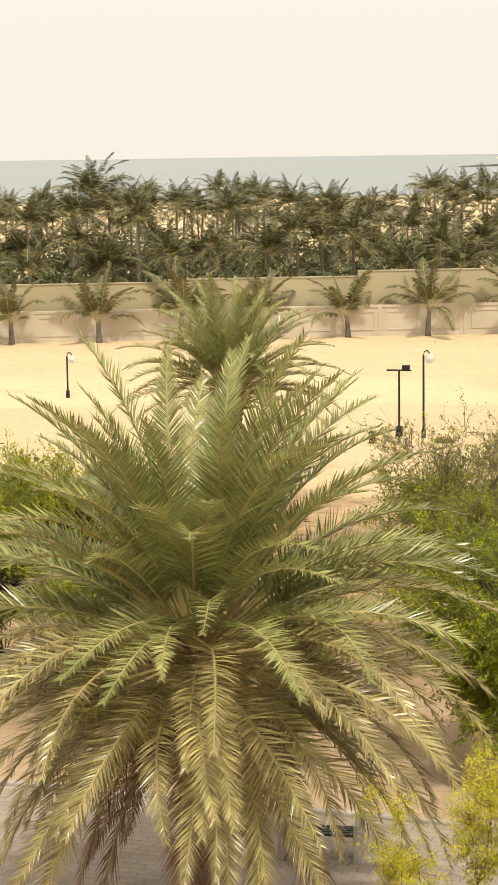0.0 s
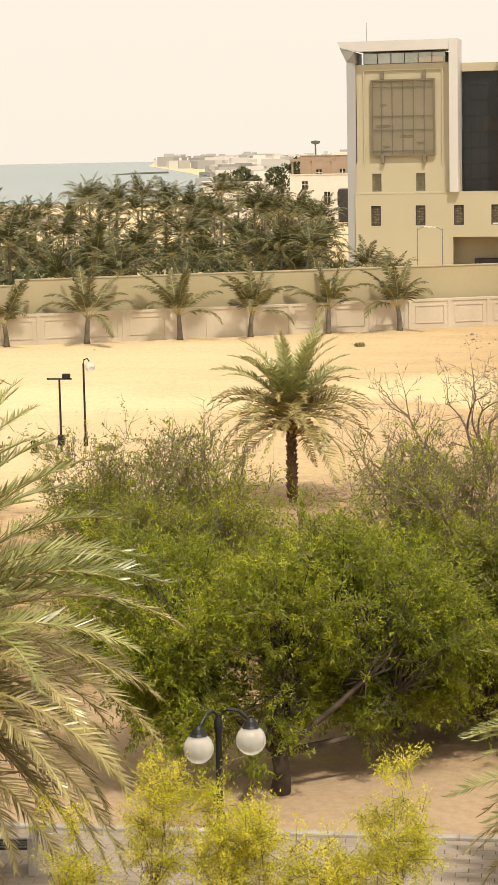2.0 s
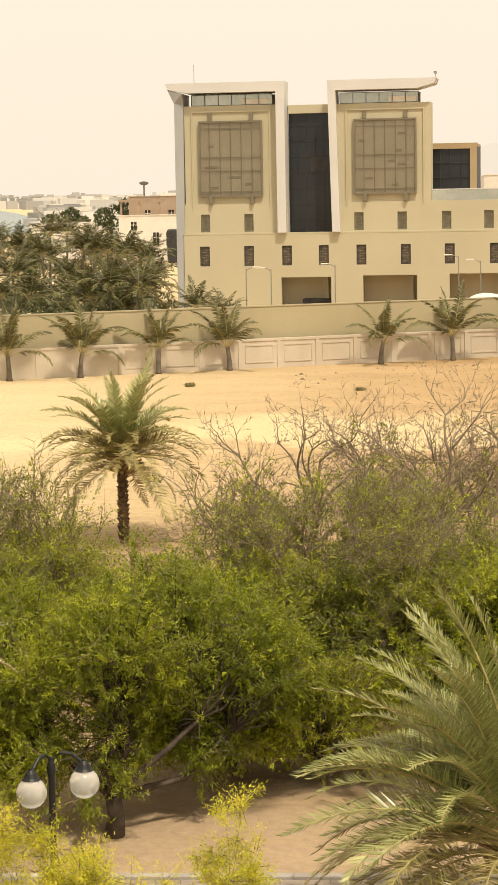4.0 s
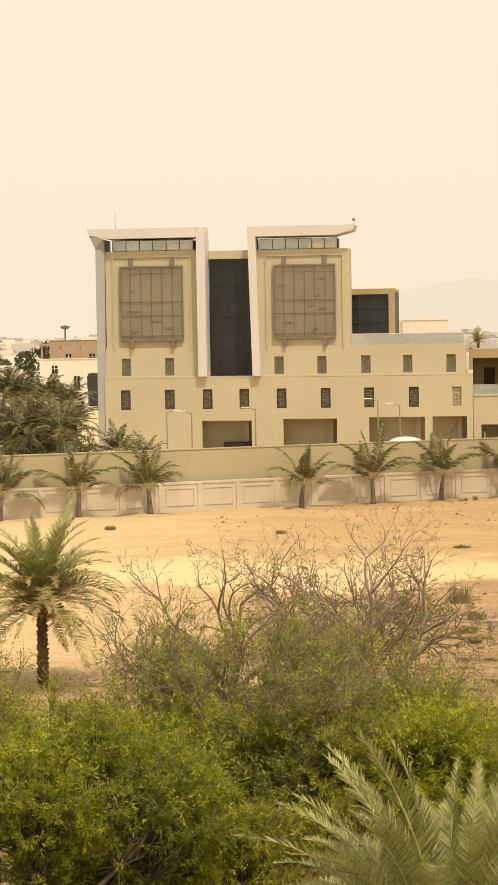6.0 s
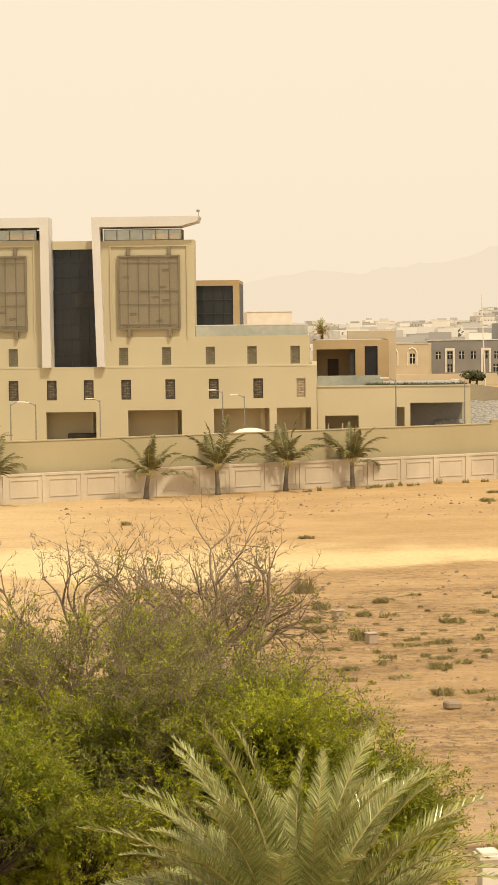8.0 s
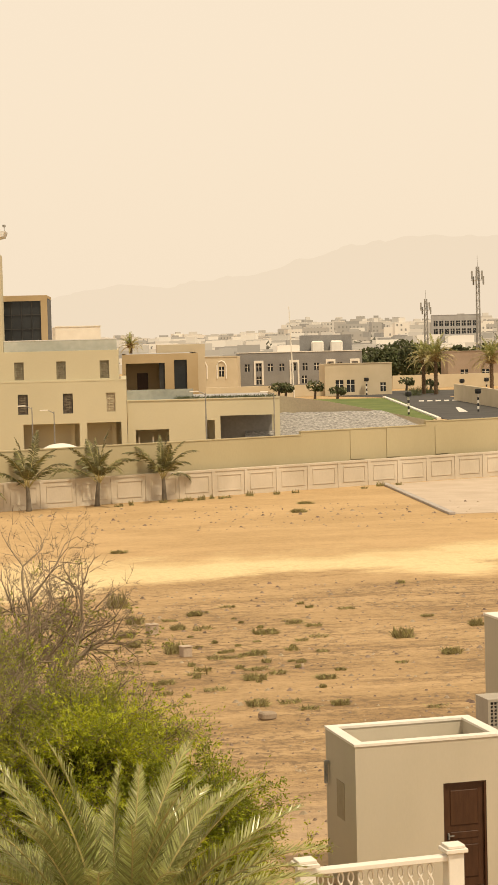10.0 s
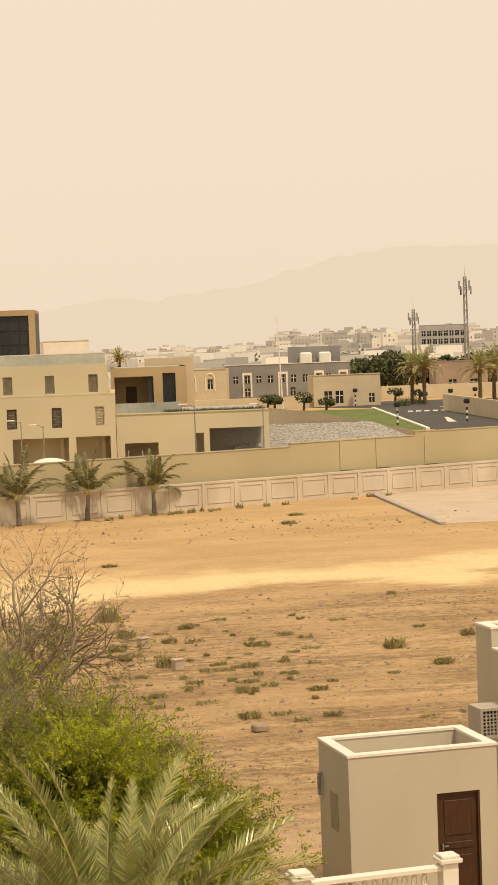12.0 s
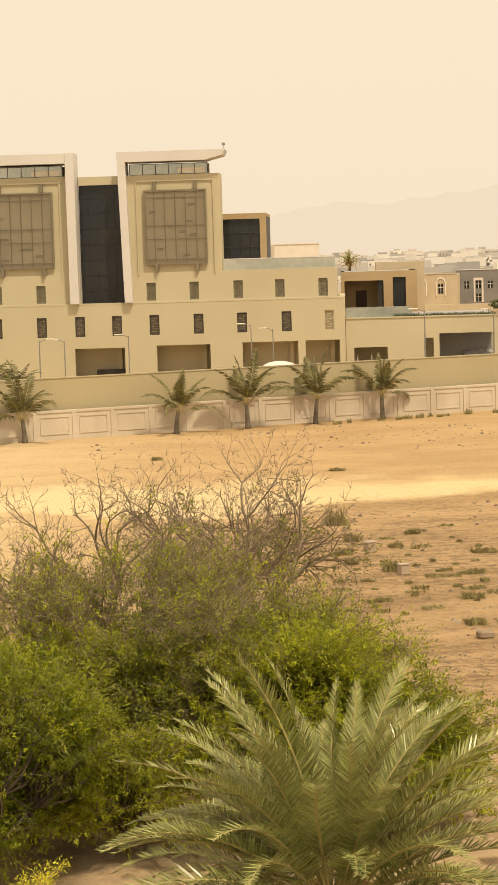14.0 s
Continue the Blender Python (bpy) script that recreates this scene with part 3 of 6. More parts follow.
def bare_tree(name, base, height, spread, seed, label, depth=5, leafy=0.0, group="garden trees", limbs=6):
    """A leafless tree: a low fork, limbs that sweep outward and up, each forking again and again into fine curved twigs."""
    rg_ = random.Random(seed)
    root = empty(name, pose(*base), label, "tree", group)
    bv, bf, tv, tf, fv, ff = [], [], [], [], [], []

    def turned(d, low, high):
        side = d.cross(Vector((rg_.gauss(0, 1), rg_.gauss(0, 1), rg_.gauss(0, 1)))).normalized()
        a_ = radians(rg_.uniform(low, high))
        return (d * math.cos(a_) + side * math.sin(a_)).normalized()

    def grow(p, d, ln, r_, lev):
        pts, rad = [p], [r_]
        drift = Vector((rg_.gauss(0, 0.10), rg_.gauss(0, 0.10), rg_.gauss(0.03, 0.08)))
        for k in range(4):
            d = (d + drift + Vector((rg_.gauss(0, 0.09), rg_.gauss(0, 0.09), rg_.gauss(0, 0.07)))).normalized()
            pts.append(pts[-1] + d * ln / 4)
            rad.append(r_ * (1 - 0.09 * (k + 1)))
        if lev > 2:
            tube(pts, rad, 5, bv, bf)
        else:
            sliver([pts[0], pts[2], pts[4]] if lev == 2 else [pts[0], pts[4]], [rad[0], rad[2]] if lev == 2 else [rad[0]], tv, tf)
        q = pts[-1]
        if leafy and lev <= 2 and rg_.random() < leafy * max(0.0, 0.95 - q.z / height) * 3:
            for _ in range(16):
                c = p.lerp(q, rg_.random()) + Vector((rg_.gauss(0, 0.05), rg_.gauss(0, 0.05), rg_.gauss(0, 0.05)))
                u_ = Vector((rg_.gauss(0, 1), rg_.gauss(0, 1), rg_.gauss(0, 1))).normalized()
                w_ = u_.cross(Vector((rg_.gauss(0, 1), rg_.gauss(0, 1), rg_.gauss(0, 1)))).normalized()
                b0 = len(fv)
                fv.extend([c, c + u_ * 0.05 + w_ * 0.018, c + u_ * 0.10, c + u_ * 0.05 - w_ * 0.018])
                ff.append((b0, b0 + 1, b0 + 2, b0 + 3))
        if lev == 0:
            return
        grow(q, turned(d, 12, 32), ln * rg_.uniform(0.70, 0.86), max(0.0072, r_ * 0.62), lev - 1)
        grow(q, turned(d, 28, 54), ln * rg_.uniform(0.58, 0.80), max(0.0066, r_ * 0.56), lev - 1)
        if rg_.random() < 0.85:
            grow(pts[rg_.choice((2, 3))], turned(d, 34, 62), ln * rg_.uniform(0.5, 0.72), max(0.006, r_ * 0.47), lev - 1)

    hub = Vector((0.1, 0, height * 0.36))
    tube([(0, 0, -0.1), (0.06, 0.04, height * 0.2), tuple(hub)], [0.019 * height, 0.015 * height, 0.013 * height], 7, bv, bf)
    for k in range(limbs):
        an = k * 6.283 / limbs + rg_.uniform(-0.35, 0.35)
        out = spread * rg_.uniform(0.45, 1.0)
        grow(hub, Vector((math.cos(an) * out, math.sin(an) * out * 0.7, 1.0)).normalized(), height * rg_.uniform(0.17, 0.22), 0.0125 * height, depth)
    link("branchwork", bv, bf, M["twig"], root)
    tagged(link("twig_mass", tv, tf, M["twig"], root), kind="stuff")
    if ff:
        tagged(link("leaf_sprays", fv, ff, M["leaf_olive"], root), kind="stuff")
    return root


def broad_tree(name, base, blobs, targets, twigs, leaves, leaf_mat, label, seed, trunk_r=0.16, leaf=(0.13, 0.034), bare=0.0, twig_len=0.55, forks=7, group="", droop=0.0, lump=0.27, per=20, shoots=0.22, shoot="leaf_shoot"):
    """Trunk and limbs that reach into crown masses of many separate lumps with gaps between; twigs carry many small leaves. bare: share of leafless twigs at the top."""
    rg = np.random.default_rng(seed)
    root = empty(name, pose(*base), label, "tree", group)
    blobs = [(np.array(c) - np.array(base), np.array(r)) for c, r in blobs]
    vol = np.array([np.prod(r) ** 0.8 for _, r in blobs])
    lumps = []
    for i in rg.choice(len(blobs), max(5, targets // per), p=vol / vol.sum()):
        c, r = blobs[i]
        d = rg.normal(size=3)
        d /= np.linalg.norm(d)
        lumps.append((c + r * d * rg.uniform(0.2, 1.0) ** 0.4, lump * rg.uniform(0.6, 1.5), rg.random() < 0.4))
    T_, young = [], []
    for _ in range(targets):
        c, sz, fresh = lumps[rg.integers(len(lumps))]
        off = rg.normal(size=3) * sz * np.array([1.15, 1.15, 0.75])
        q = c + off
        if q[2] > 0.4:
            T_.append(q)
            young.append(shoots * ((1.8 if fresh else 0.35) + (0.8 if off[2] > 0 else -0.2)))
    T_ = np.array(T_)
    hubs = T_[rg.choice(len(T_), forks, replace=False)] * np.array([0.55, 0.55, 0.62])
    fork = np.array([0, 0, max(0.7, T_[:, 2].min() * 0.75)])
    tv, tf = [], []
    tube([(0, 0, -0.1), (0.05, 0.03, fork[2] * 0.5), tuple(fork)], [trunk_r * 1.35, trunk_r, trunk_r * 0.95], 9, tv, tf)
    link("trunk", tv, tf, M["bark"], root, smooth=True)
    lv, lf = [], []
    for h_ in hubs:
        mid = (fork + h_) / 2 + rg.normal(size=3) * 0.18
        tube([fork, mid, h_], [trunk_r * 0.55, trunk_r * 0.36, trunk_r * 0.24], 6, lv, lf)
    ends = []
    for q in T_:
        h_ = hubs[np.argmin(((hubs - q) ** 2).sum(1))]
        m1 = h_ + (q - h_) * 0.4 + rg.normal(size=3) * 0.14 - np.array([0, 0, 0.06])
        m2 = h_ + (q - h_) * 0.75 + rg.normal(size=3) * 0.10
        sliver([h_, m1, m2, q], [trunk_r * 0.16, trunk_r * 0.10, trunk_r * 0.07], lv, lf)
        ends.append((q, (q - m2) / (np.linalg.norm(q - m2) + 1e-6)))
    link("branchwork", lv, lf, M["bark"] if bare < 0.1 else M["twig"], root)
    top = np.quantile(T_[:, 2], 1 - bare) if bare else 1e9
    sv, sf, sprays, fresh = [], [], [], []
    for (q, d), y_ in zip(ends, young):
        naked = q[2] > top or (bare and rg.random() < bare * 0.5)
        for _ in range(twigs):
            dd = d * 0.5 + rg.normal(size=3) * 0.75 + np.array([0, 0, 0.45 if naked else 0.12 - droop])
            dd /= np.linalg.norm(dd)
            ln = twig_len * rg.uniform(0.5, 1.3) * (1.35 if naked else 1)
            bend = rg.normal(size=3) * 0.14 * ln + np.array([0, 0, -0.10 * ln if not naked else 0.16 * ln])
            o = q - d * rg.uniform(0, 0.35)
            a1, a2 = o + dd * ln * 0.5 + bend, o + dd * ln
            if naked:
                sliver([o, a1, a2], [0.008, 0.006], sv, sf)
            else:
                sliver([o, a2], [0.006], sv, sf)
            if naked:
                for _k in range(3):
                    e = o + (a1 - o) * rg.uniform(0.4, 1.0) if _k else a1
                    d3 = dd + rg.normal(size=3) * 0.55
                    sliver([e, e + d3 * 0.4 * ln + np.array([0, 0, -0.04])], [0.005], sv, sf)
                if rg.random() < 0.3:
                    continue
            sprays.append((o, a1, a2, dd))
            fresh.append(1 if rg.random() < y_ else 0)
    tagged(link("twig_mass", sv, sf, M["twig"], root), kind="stuff")
    if sprays:
        tagged(leaf_mesh("crown", np.array(sprays), fresh, leaves, leaf, rg, leaf_mat, M[shoot], root), kind="stuff")
    return root


def tuft(name, loc, r, h, n, seed, label, material=None):
    """A low dry shrub of thin curved blades."""
    rg = random.Random(seed)
    verts, faces = [], []
    for _ in range(n):
        an, e = rg.uniform(0, 6.283), rg.uniform(0.15, 1.0)
        bx, by = r * 0.5 * rg.uniform(-1, 1), r * 0.35 * rg.uniform(-1, 1)
        tx, ty, tz = bx + r * e * math.cos(an) * 0.7, by + r * e * math.sin(an) * 0.5, h * (1.1 - 0.9 * e * e) * rg.uniform(0.35, 1.15)
        w_ = 0.010 + 0.010 * rg.random()
        b0 = len(verts)
        mx, my, mz = bx + (tx - bx) * 0.4, by + (ty - by) * 0.4, tz * 0.65
        verts += [(bx - w_, by, 0), (bx + w_, by, 0), (mx + w_, my, mz), (mx - w_, my, mz), (tx, ty, tz)]
        faces += [(b0, b0 + 1, b0 + 2, b0 + 3), (b0 + 3, b0 + 2, b0 + 4)]
    ob = link(name, verts, faces, material or M["tuft"])
    ob.matrix_basis = pose(loc[0], loc[1], loc[2] if len(loc) > 2 else 0)
    return tagged(ob, label, "shrub", "dry shrubs on the lot")


# ---- ground, sea, boundary walls ----
def ground_sheet():
    edge = [-4900, -2500, -1200, -600, -300, -150, -80, -40, 0, 40, 80, 150, 300, 600, 1200, 2500, 4900]
    verts = [(x, y, 0) for y in edge for x in edge]
    n = len(edge)
    faces = [(j * n + i, j * n + i + 1, (j + 1) * n + i + 1, (j + 1) * n + i) for j in range(n - 1) for i in range(n - 1)]
    return tagged(link("ground", verts, faces, M["sand"]), "pale bare desert sand with stony patches", "ground", kind="structure")


ground_sheet()
shore = [(-4900, 60), (-900, 190), (-330, 330), (-153, 440), (-92, 495), (-100, 640), (-158, 1000), (-214, 1290), (-470, 2500), (-900, 4880), (-4900, 4880)]
tagged(link("water", [(x, y, 0.12) for x, y in shore], [tuple(range(len(shore)))], M["water"]), "flat hazy grey-green sea", "sea", kind="structure")

WALL_A = math.degrees(math.atan(0.394))
WALL = pose(0, 126.7, 0, 0, 0, WALL_A)          # local x runs along the boundary wall, y away from the camera
COS = math.cos(radians(WALL_A))


def panel_boundary():
    root = empty("wall_boundary", WALL, "pinkish plastered boundary wall with moulded panels", "wall", kind="structure")
    x = -62.0
    body = boxes((-62, 52, 0, 0.25, 0, 1.72), (-62, 52, -0.05, 0.30, 1.72, 1.86))
    part("wall", body, M["panel_wall"], root)
    k = 0
    while x < 50:
        if not -24 < x < -16:
            bm = bmesh.new()
            for b_ in ((x + 0.35, x + 2.25, -0.04, 0, 0.35, 0.41), (x + 0.35, x + 2.25, -0.04, 0, 1.42, 1.48), (x + 0.35, x + 0.41, -0.04, 0, 0.41, 1.42), (x + 2.19, x + 2.25, -0.04, 0, 0.41, 1.42)):
                box(bm, *b_)
            part("panel", bm, M["panel_wall"], root)
        bm = boxes((x - 0.12, x + 0.12, -0.06, 0, 0, 1.72))
        part("pilaster", bm, M["panel_wall"], root)
        x += 2.6
        k += 1


panel_boundary()


def tall_wall():
    root = empty("wall_yard", WALL, "tall plain yellow plastered yard wall behind the boundary wall", "wall", kind="structure")
    spans = [(-70, -43.5, 3.35), (-43.5, -32, 3.5), (-32, 29.0, 3.82), (29.0, 40.0, 4.05), (40.0, 41.6, 4.35), (41.6, 60, 4.3)]
    for x0, x1, h in spans:
        part("wall", boxes((x0, x1, 0.9, 1.15, 0, h)), M["yellow_wall"], root)
        part("coping", boxes((x0, x1 - 0.004, 0.86, 1.19, h, h + 0.07)), M["yellow_wall"], root)
    for x in (33.2, 36.4, 40.8):
        part("buttress", boxes((x, x + 1.2, 0.84, 0.9, 1.9, 4.0)), M["yellow_wall"], root)


tall_wall()

# ---- the office building ----
B = pose(0, 190, 0, 0, 0, -6)
office = empty("office_building", B, "cream two-tower office block with bronze lattice screens and white fins", "building")

GARAGES = [(-6.51, -1.68, 0, 2.88), (1.38, 6.55, 0, 2.99), (9.63, 14.97, 0, 3.07), (15.67, 18.94, 0, 3.1)]
DARK = [-13.93, -9.61, -5.92, -2.36, 1.25, 5.49, 9.66, 13.92]
TALL = [-13.88, -9.63, 1.01, 5.14, 9.36, 13.35, 17.48]
base_wall = part("wall", holed(-15.95, 19.5, 0, 7.05, 0, 0.5, GARAGES + [(s - 0.47, s + 0.47, 4.03, 5.93) for s in DARK + [17.99]]), M["facade"], office, "lower storeys in cream render")
each("wall", M["facade"], office, (-15.95, -15.45, 0.5, 24, 0, 7.05), (19.0, 19.5, 0.5, 24, 0, 7.05), (-15.45, 19.0, 2.6, 24, 0, 6.6))
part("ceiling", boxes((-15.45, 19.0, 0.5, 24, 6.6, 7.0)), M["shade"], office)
part("ledge", boxes((-15.96, 19.52, -0.02, 1.2, 7.05, 7.18)), M["facade"], office)
part("undercroft_slab", boxes((-15.45, 19.0, 0.5, 2.58, 3.25, 3.45)), M["facade"], office)
for gx0, gx1, _a, _b in GARAGES:
    part("column", boxes((gx1 - 0.9, gx1 - 0.5, 1.9, 2.3, 0, 3.24)), M["facade"], office)
part("garage_box", boxes((-4.6, -1.8, 1.2, 2.3, 0, 0.75), bevel=0.05), M["frame"], office)


def window(s, z0, z1, w_, y, surround, screen, bars):
    """A narrow screened window: surround, backing and a carved screen of small bars."""
    win = part("window", boxes((s - w_, s - w_ + 0.07, y + 0.05, y + 0.2, z0, z1), (s + w_ - 0.07, s + w_, y + 0.05, y + 0.2, z0, z1), (s - w_ + 0.07, s + w_ - 0.07, y + 0.05, y + 0.2, z0, z0 + 0.07), (s - w_ + 0.07, s + w_ - 0.07, y + 0.05, y + 0.2, z1 - 0.07, z1)), surround, office)
    part("pane", boxes((s - w_ + 0.07, s + w_ - 0.07, y + 0.18, y + 0.22, z0 + 0.07, z1 - 0.07)), screen, win)
    bm = bmesh.new()
    n = 6
    for i in range(n):
        zc = z0 + 0.2 + (z1 - z0 - 0.4) * (i + 0.5) / n
        sh = 0.12 if i % 2 else -0.12
        box(bm, s - 0.26 + sh * 0.4, s + 0.26 + sh * 0.4, y + 0.12, y + 0.17, zc - 0.03, zc + 0.03)
        box(bm, s - 0.03 + sh, s + 0.03 + sh, y + 0.10, y + 0.16, zc - 0.12, zc + 0.12)
    part("screen", bm, bars, win)


for s in DARK:
    window(s, 4.03, 5.93, 0.47, 0.0, M["frame"], M["grille"], M["lattice"])
window(17.99, 4.03, 5.93, 0.47, 0.0, M["facade"], M["pale_grille"], M["facade"])

part("wall", holed(-15.95, 18.8, 7.18, 10.0, 0.35, 0.8, [(s - 0.45, s + 0.45, 7.3, 9.0) for s in TALL] + [(-5.85, -1.47, 7.18, 10.0)]), M["facade"], office, "second storey in cream render")
each("wall", M["facade"], office, (-15.95, -15.5, 0.8, 22, 7.18, 10.0), (18.35, 18.8, 0.8, 22, 7.18, 10.0))
each("roof", M["roof_grey"], office, (-15.45, -5.9, 0.82, 22, 9.7, 9.98), (-1.4, 18.3, 0.82, 22, 9.7, 9.98))
for s in TALL:
    window(s, 7.3, 9.0, 0.45, 0.35, M["lattice"], M["olive_screen"], M["lattice"])


def lattice_screen(s0, s1, z0, z1):
    """A bronze screen panel: frame, backing, module bars and an interlaced star lattice."""
    scr = part("lattice_frame", boxes((s0, s0 + 0.16, 0.05, 0.3, z0, z1), (s1 - 0.16, s1, 0.05, 0.3, z0, z1), (s0 + 0.16, s1 - 0.16, 0.05, 0.3, z0, z0 + 0.16), (s0 + 0.16, s1 - 0.16, 0.05, 0.3, z1 - 0.16, z1)), M["lattice"], office, "bronze frame of a lattice screen")
    part("backing", boxes((s0 + 0.16, s1 - 0.16, 0.225, 0.3, z0 + 0.16, z1 - 0.16)), M["lattice_back"], scr)
    bm = bmesh.new()
    w_, h = s1 - s0, z1 - z0
    for i in range(1, 6):
        box(bm, s0 + w_ * i / 6 - 0.035, s0 + w_ * i / 6 + 0.035, 0.09, 0.2, z0 + 0.17, z1 - 0.17)
    for f_ in (0.07, 0.34, 0.52, 0.90):
        box(bm, s0 + 0.17, s1 - 0.17, 0.10, 0.19, z0 + h * f_ - 0.03, z0 + h * f_ + 0.03)
    part("module_grid", bm, M["lattice"], scr)
    verts, faces = [], []

    def bar(xa, za, xb, zb, t=0.017):
        dx, dz = xb - xa, zb - za
        L = math.hypot(dx, dz)
        nx, nz = -dz / L * t, dx / L * t
        b0 = len(verts)
        verts.extend([(xa + nx, 0.16, za + nz), (xa - nx, 0.16, za - nz), (xb - nx, 0.16, zb - nz), (xb + nx, 0.16, zb + nz), (xa, 0.22, za), (xb, 0.22, zb)])
        faces.extend([(b0, b0 + 1, b0 + 2, b0 + 3), (b0, b0 + 3, b0 + 5, b0 + 4), (b0 + 1, b0 + 4, b0 + 5, b0 + 2)])

    nx_, nz_ = 18, 21
    px, pz = (w_ - 0.34) / nx_, (h - 0.34) / nz_
    for i in range(nx_):
        for j in range(nz_):
            cx, cz = s0 + 0.17 + px * (i + 0.5), z0 + 0.17 + pz * (j + 0.5)
            a_, b_ = px / 2, pz / 2
            bar(cx - a_, cz, cx, cz + b_)
            bar(cx, cz + b_, cx + a_, cz)
            bar(cx + a_, cz, cx, cz - b_)
            bar(cx, cz - b_, cx - a_, cz)
    rg = random.Random(int(s0 * 10))
    for _ in range(7):
        i, j = rg.randrange(2, nx_ - 3), rg.randrange(1, nz_ - 1)
        cx, cz = s0 + 0.17 + px * i, z0 + 0.17 + pz * j
        for q in (-0.08, 0.06):
            bar(cx - 0.3, cz + q, cx + 0.35, cz + q + 0.07, 0.05)
    tagged(link("lattice", verts, faces, M["lattice"], scr), kind="stuff")
    for s in (s0 + w_ * 0.18, s1 - w_ * 0.17):
        part("bracket", boxes((s - 0.17, s + 0.17, 0.02, 0.34, z1 + 0.004, z1 + 0.75), bevel=0.03), M["lattice"], scr)
        part("bracket", boxes((s - 0.17, s + 0.17, 0.02, 0.34, z0 - 0.7, z0 - 0.004), bevel=0.03), M["lattice"], scr)


def tower(s0, s1, l0, l1, lz0, lz1, c0, c1, top):
    part("wall", boxes((s0, s1, 0.40, 3.4, 10.0, top)), M["facade"], office, "cream rendered tower wall")
    m0, m1 = l0 - 0.62, l1 + 0.62
    # raised moulding round the screen
    part("moulding", boxes((m0 - 0.12, m0, 0.26, 0.4, lz0 - 0.9, lz1 + 0.95), (m1, m1 + 0.12, 0.26, 0.4, lz0 - 0.9, lz1 + 0.95), (m0, m1, 0.26, 0.4, lz1 + 0.83, lz1 + 0.95)), M["facade"], office)
    lattice_screen(l0, l1, lz0, lz1)
    # glazed top storey with mullions
    clr = part("clerestory", boxes((c0, c1, 0.5, 0.6, top, top + 1.05)), M["clear_glass"], office, "row of clerestory windows")
    bm = bmesh.new()
    n = 6
    for i in range(n + 1):
        x = c0 + (c1 - c0) * i / n
        box(bm, x - 0.03, x + 0.03, 0.42, 0.49, top + 0.05, top + 1.0)
    box(bm, c0, c1, 0.42, 0.49, top, top + 0.05)
    box(bm, c0, c1, 0.42, 0.49, top + 1.0, top + 1.05)
    part("mullions", bm, M["frame"], clr)
    part("blind", boxes((c0 + (c1 - c0) * 0.62, c0 + (c1 - c0) * 0.97, 0.485, 0.498, top + 0.1, top + 0.6)), M["white"], clr)
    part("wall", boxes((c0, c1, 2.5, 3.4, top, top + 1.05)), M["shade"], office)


tower(-15.78, -6.75, -14.36, -8.17, 10.65, 17.9, -15.04, -7.18, 19.35)
tower(-1.04, 7.9, 0.56, 6.56, 10.7, 17.8, -0.70, 6.76, 19.25)


def roof_slab(s0, s1, flare_left, z):
    """Roof canopy with a tapered underside that flares to one end."""
    bm = bmesh.new()
    y0, y1 = -0.55, 3.6
    d = 1.9
    prof = [(s0, z), (s1, z), (s1, z - 0.45), (s0, z - 0.45)]
    if flare_left:
        prof = [(s0, z), (s1, z), (s1, z - 0.95), (s0 + d, z - 0.95), (s0 + 0.2, z - 0.55)]
    else:
        prof = [(s0, z), (s1, z), (s1 - 0.2, z - 0.5), (s1 - d, z - 0.95), (s0, z - 0.95)]
    f0 = [bm.verts.new((x, y0, q)) for x, q in prof]
    f1 = [bm.verts.new((x, y1, q)) for x, q in prof]
    bm.faces.new(f0[::-1])
    bm.faces.new(f1)
    for i in range(len(prof)):
        j = (i + 1) % len(prof)
        bm.faces.new((f0[i], f0[j], f1[j], f1[i]))
    bmesh.ops.recalc_face_normals(bm, faces=bm.faces)
    part("roof_canopy", bm, M["white_fin"], office, "white flared roof canopy")


roof_slab(-17.4, -6.76, True, 21.5)
roof_slab(-1.04, 8.5, False, 21.45)


def fin(s0t, s1t, s0b, s1b, z0, z1):
    bm = bmesh.new()
    vs = [bm.verts.new(c) for c in ((s0b, -0.5, z0), (s1b, -0.5, z0), (s1t, -0.58, z1), (s0t, -0.58, z1), (s0b, 2.4, z0), (s1b, 2.4, z0), (s1t, 2.4, z1), (s0t, 2.4, z1))]
    for q in ((0, 1, 2, 3), (5, 4, 7, 6), (4, 0, 3, 7), (1, 5, 6, 2), (3, 2, 6, 7), (4, 5, 1, 0)):
        bm.faces.new([vs[i] for i in q])
    part("fin", bm, M["white_fin"], office, "tall white vertical fin")


fin(-6.75, -5.92, -6.72, -5.88, 7.18, 21.5)
fin(-1.8, -1.05, -1.47, -0.72, 7.18, 21.45)
# splayed end fin of the first tower, its shade put into the grey
bm = bmesh.new()
vs = [bm.verts.new(c) for c in ((-16.62, -0.3, 0), (-15.97, 0.15, 0), (-15.80, 0.15, 19.5), (-16.6, -0.3, 19.6), (-16.62, 3.5, 0), (-15.97, 3.5, 0), (-15.80, 3.5, 19.5), (-16.6, 3.5, 19.6), (-17.2, -0.5, 20.93), (-15.8, -0.5, 20.5), (-15.8, 3.5, 20.5), (-17.2, 3.5, 20.93))]
for q in ((0, 1, 2, 3), (5, 4, 7, 6), (4, 0, 3, 7), (1, 5, 6, 2), (4, 5, 1, 0), (3, 2, 9, 8), (6, 7, 11, 10), (7, 3, 8, 11), (2, 6, 10, 9), (8, 9, 10, 11)):
    bm.faces.new([vs[i] for i in q])
part("fin", bm, M["shaded_fin"], office, "splayed end fin with shade in its grey")
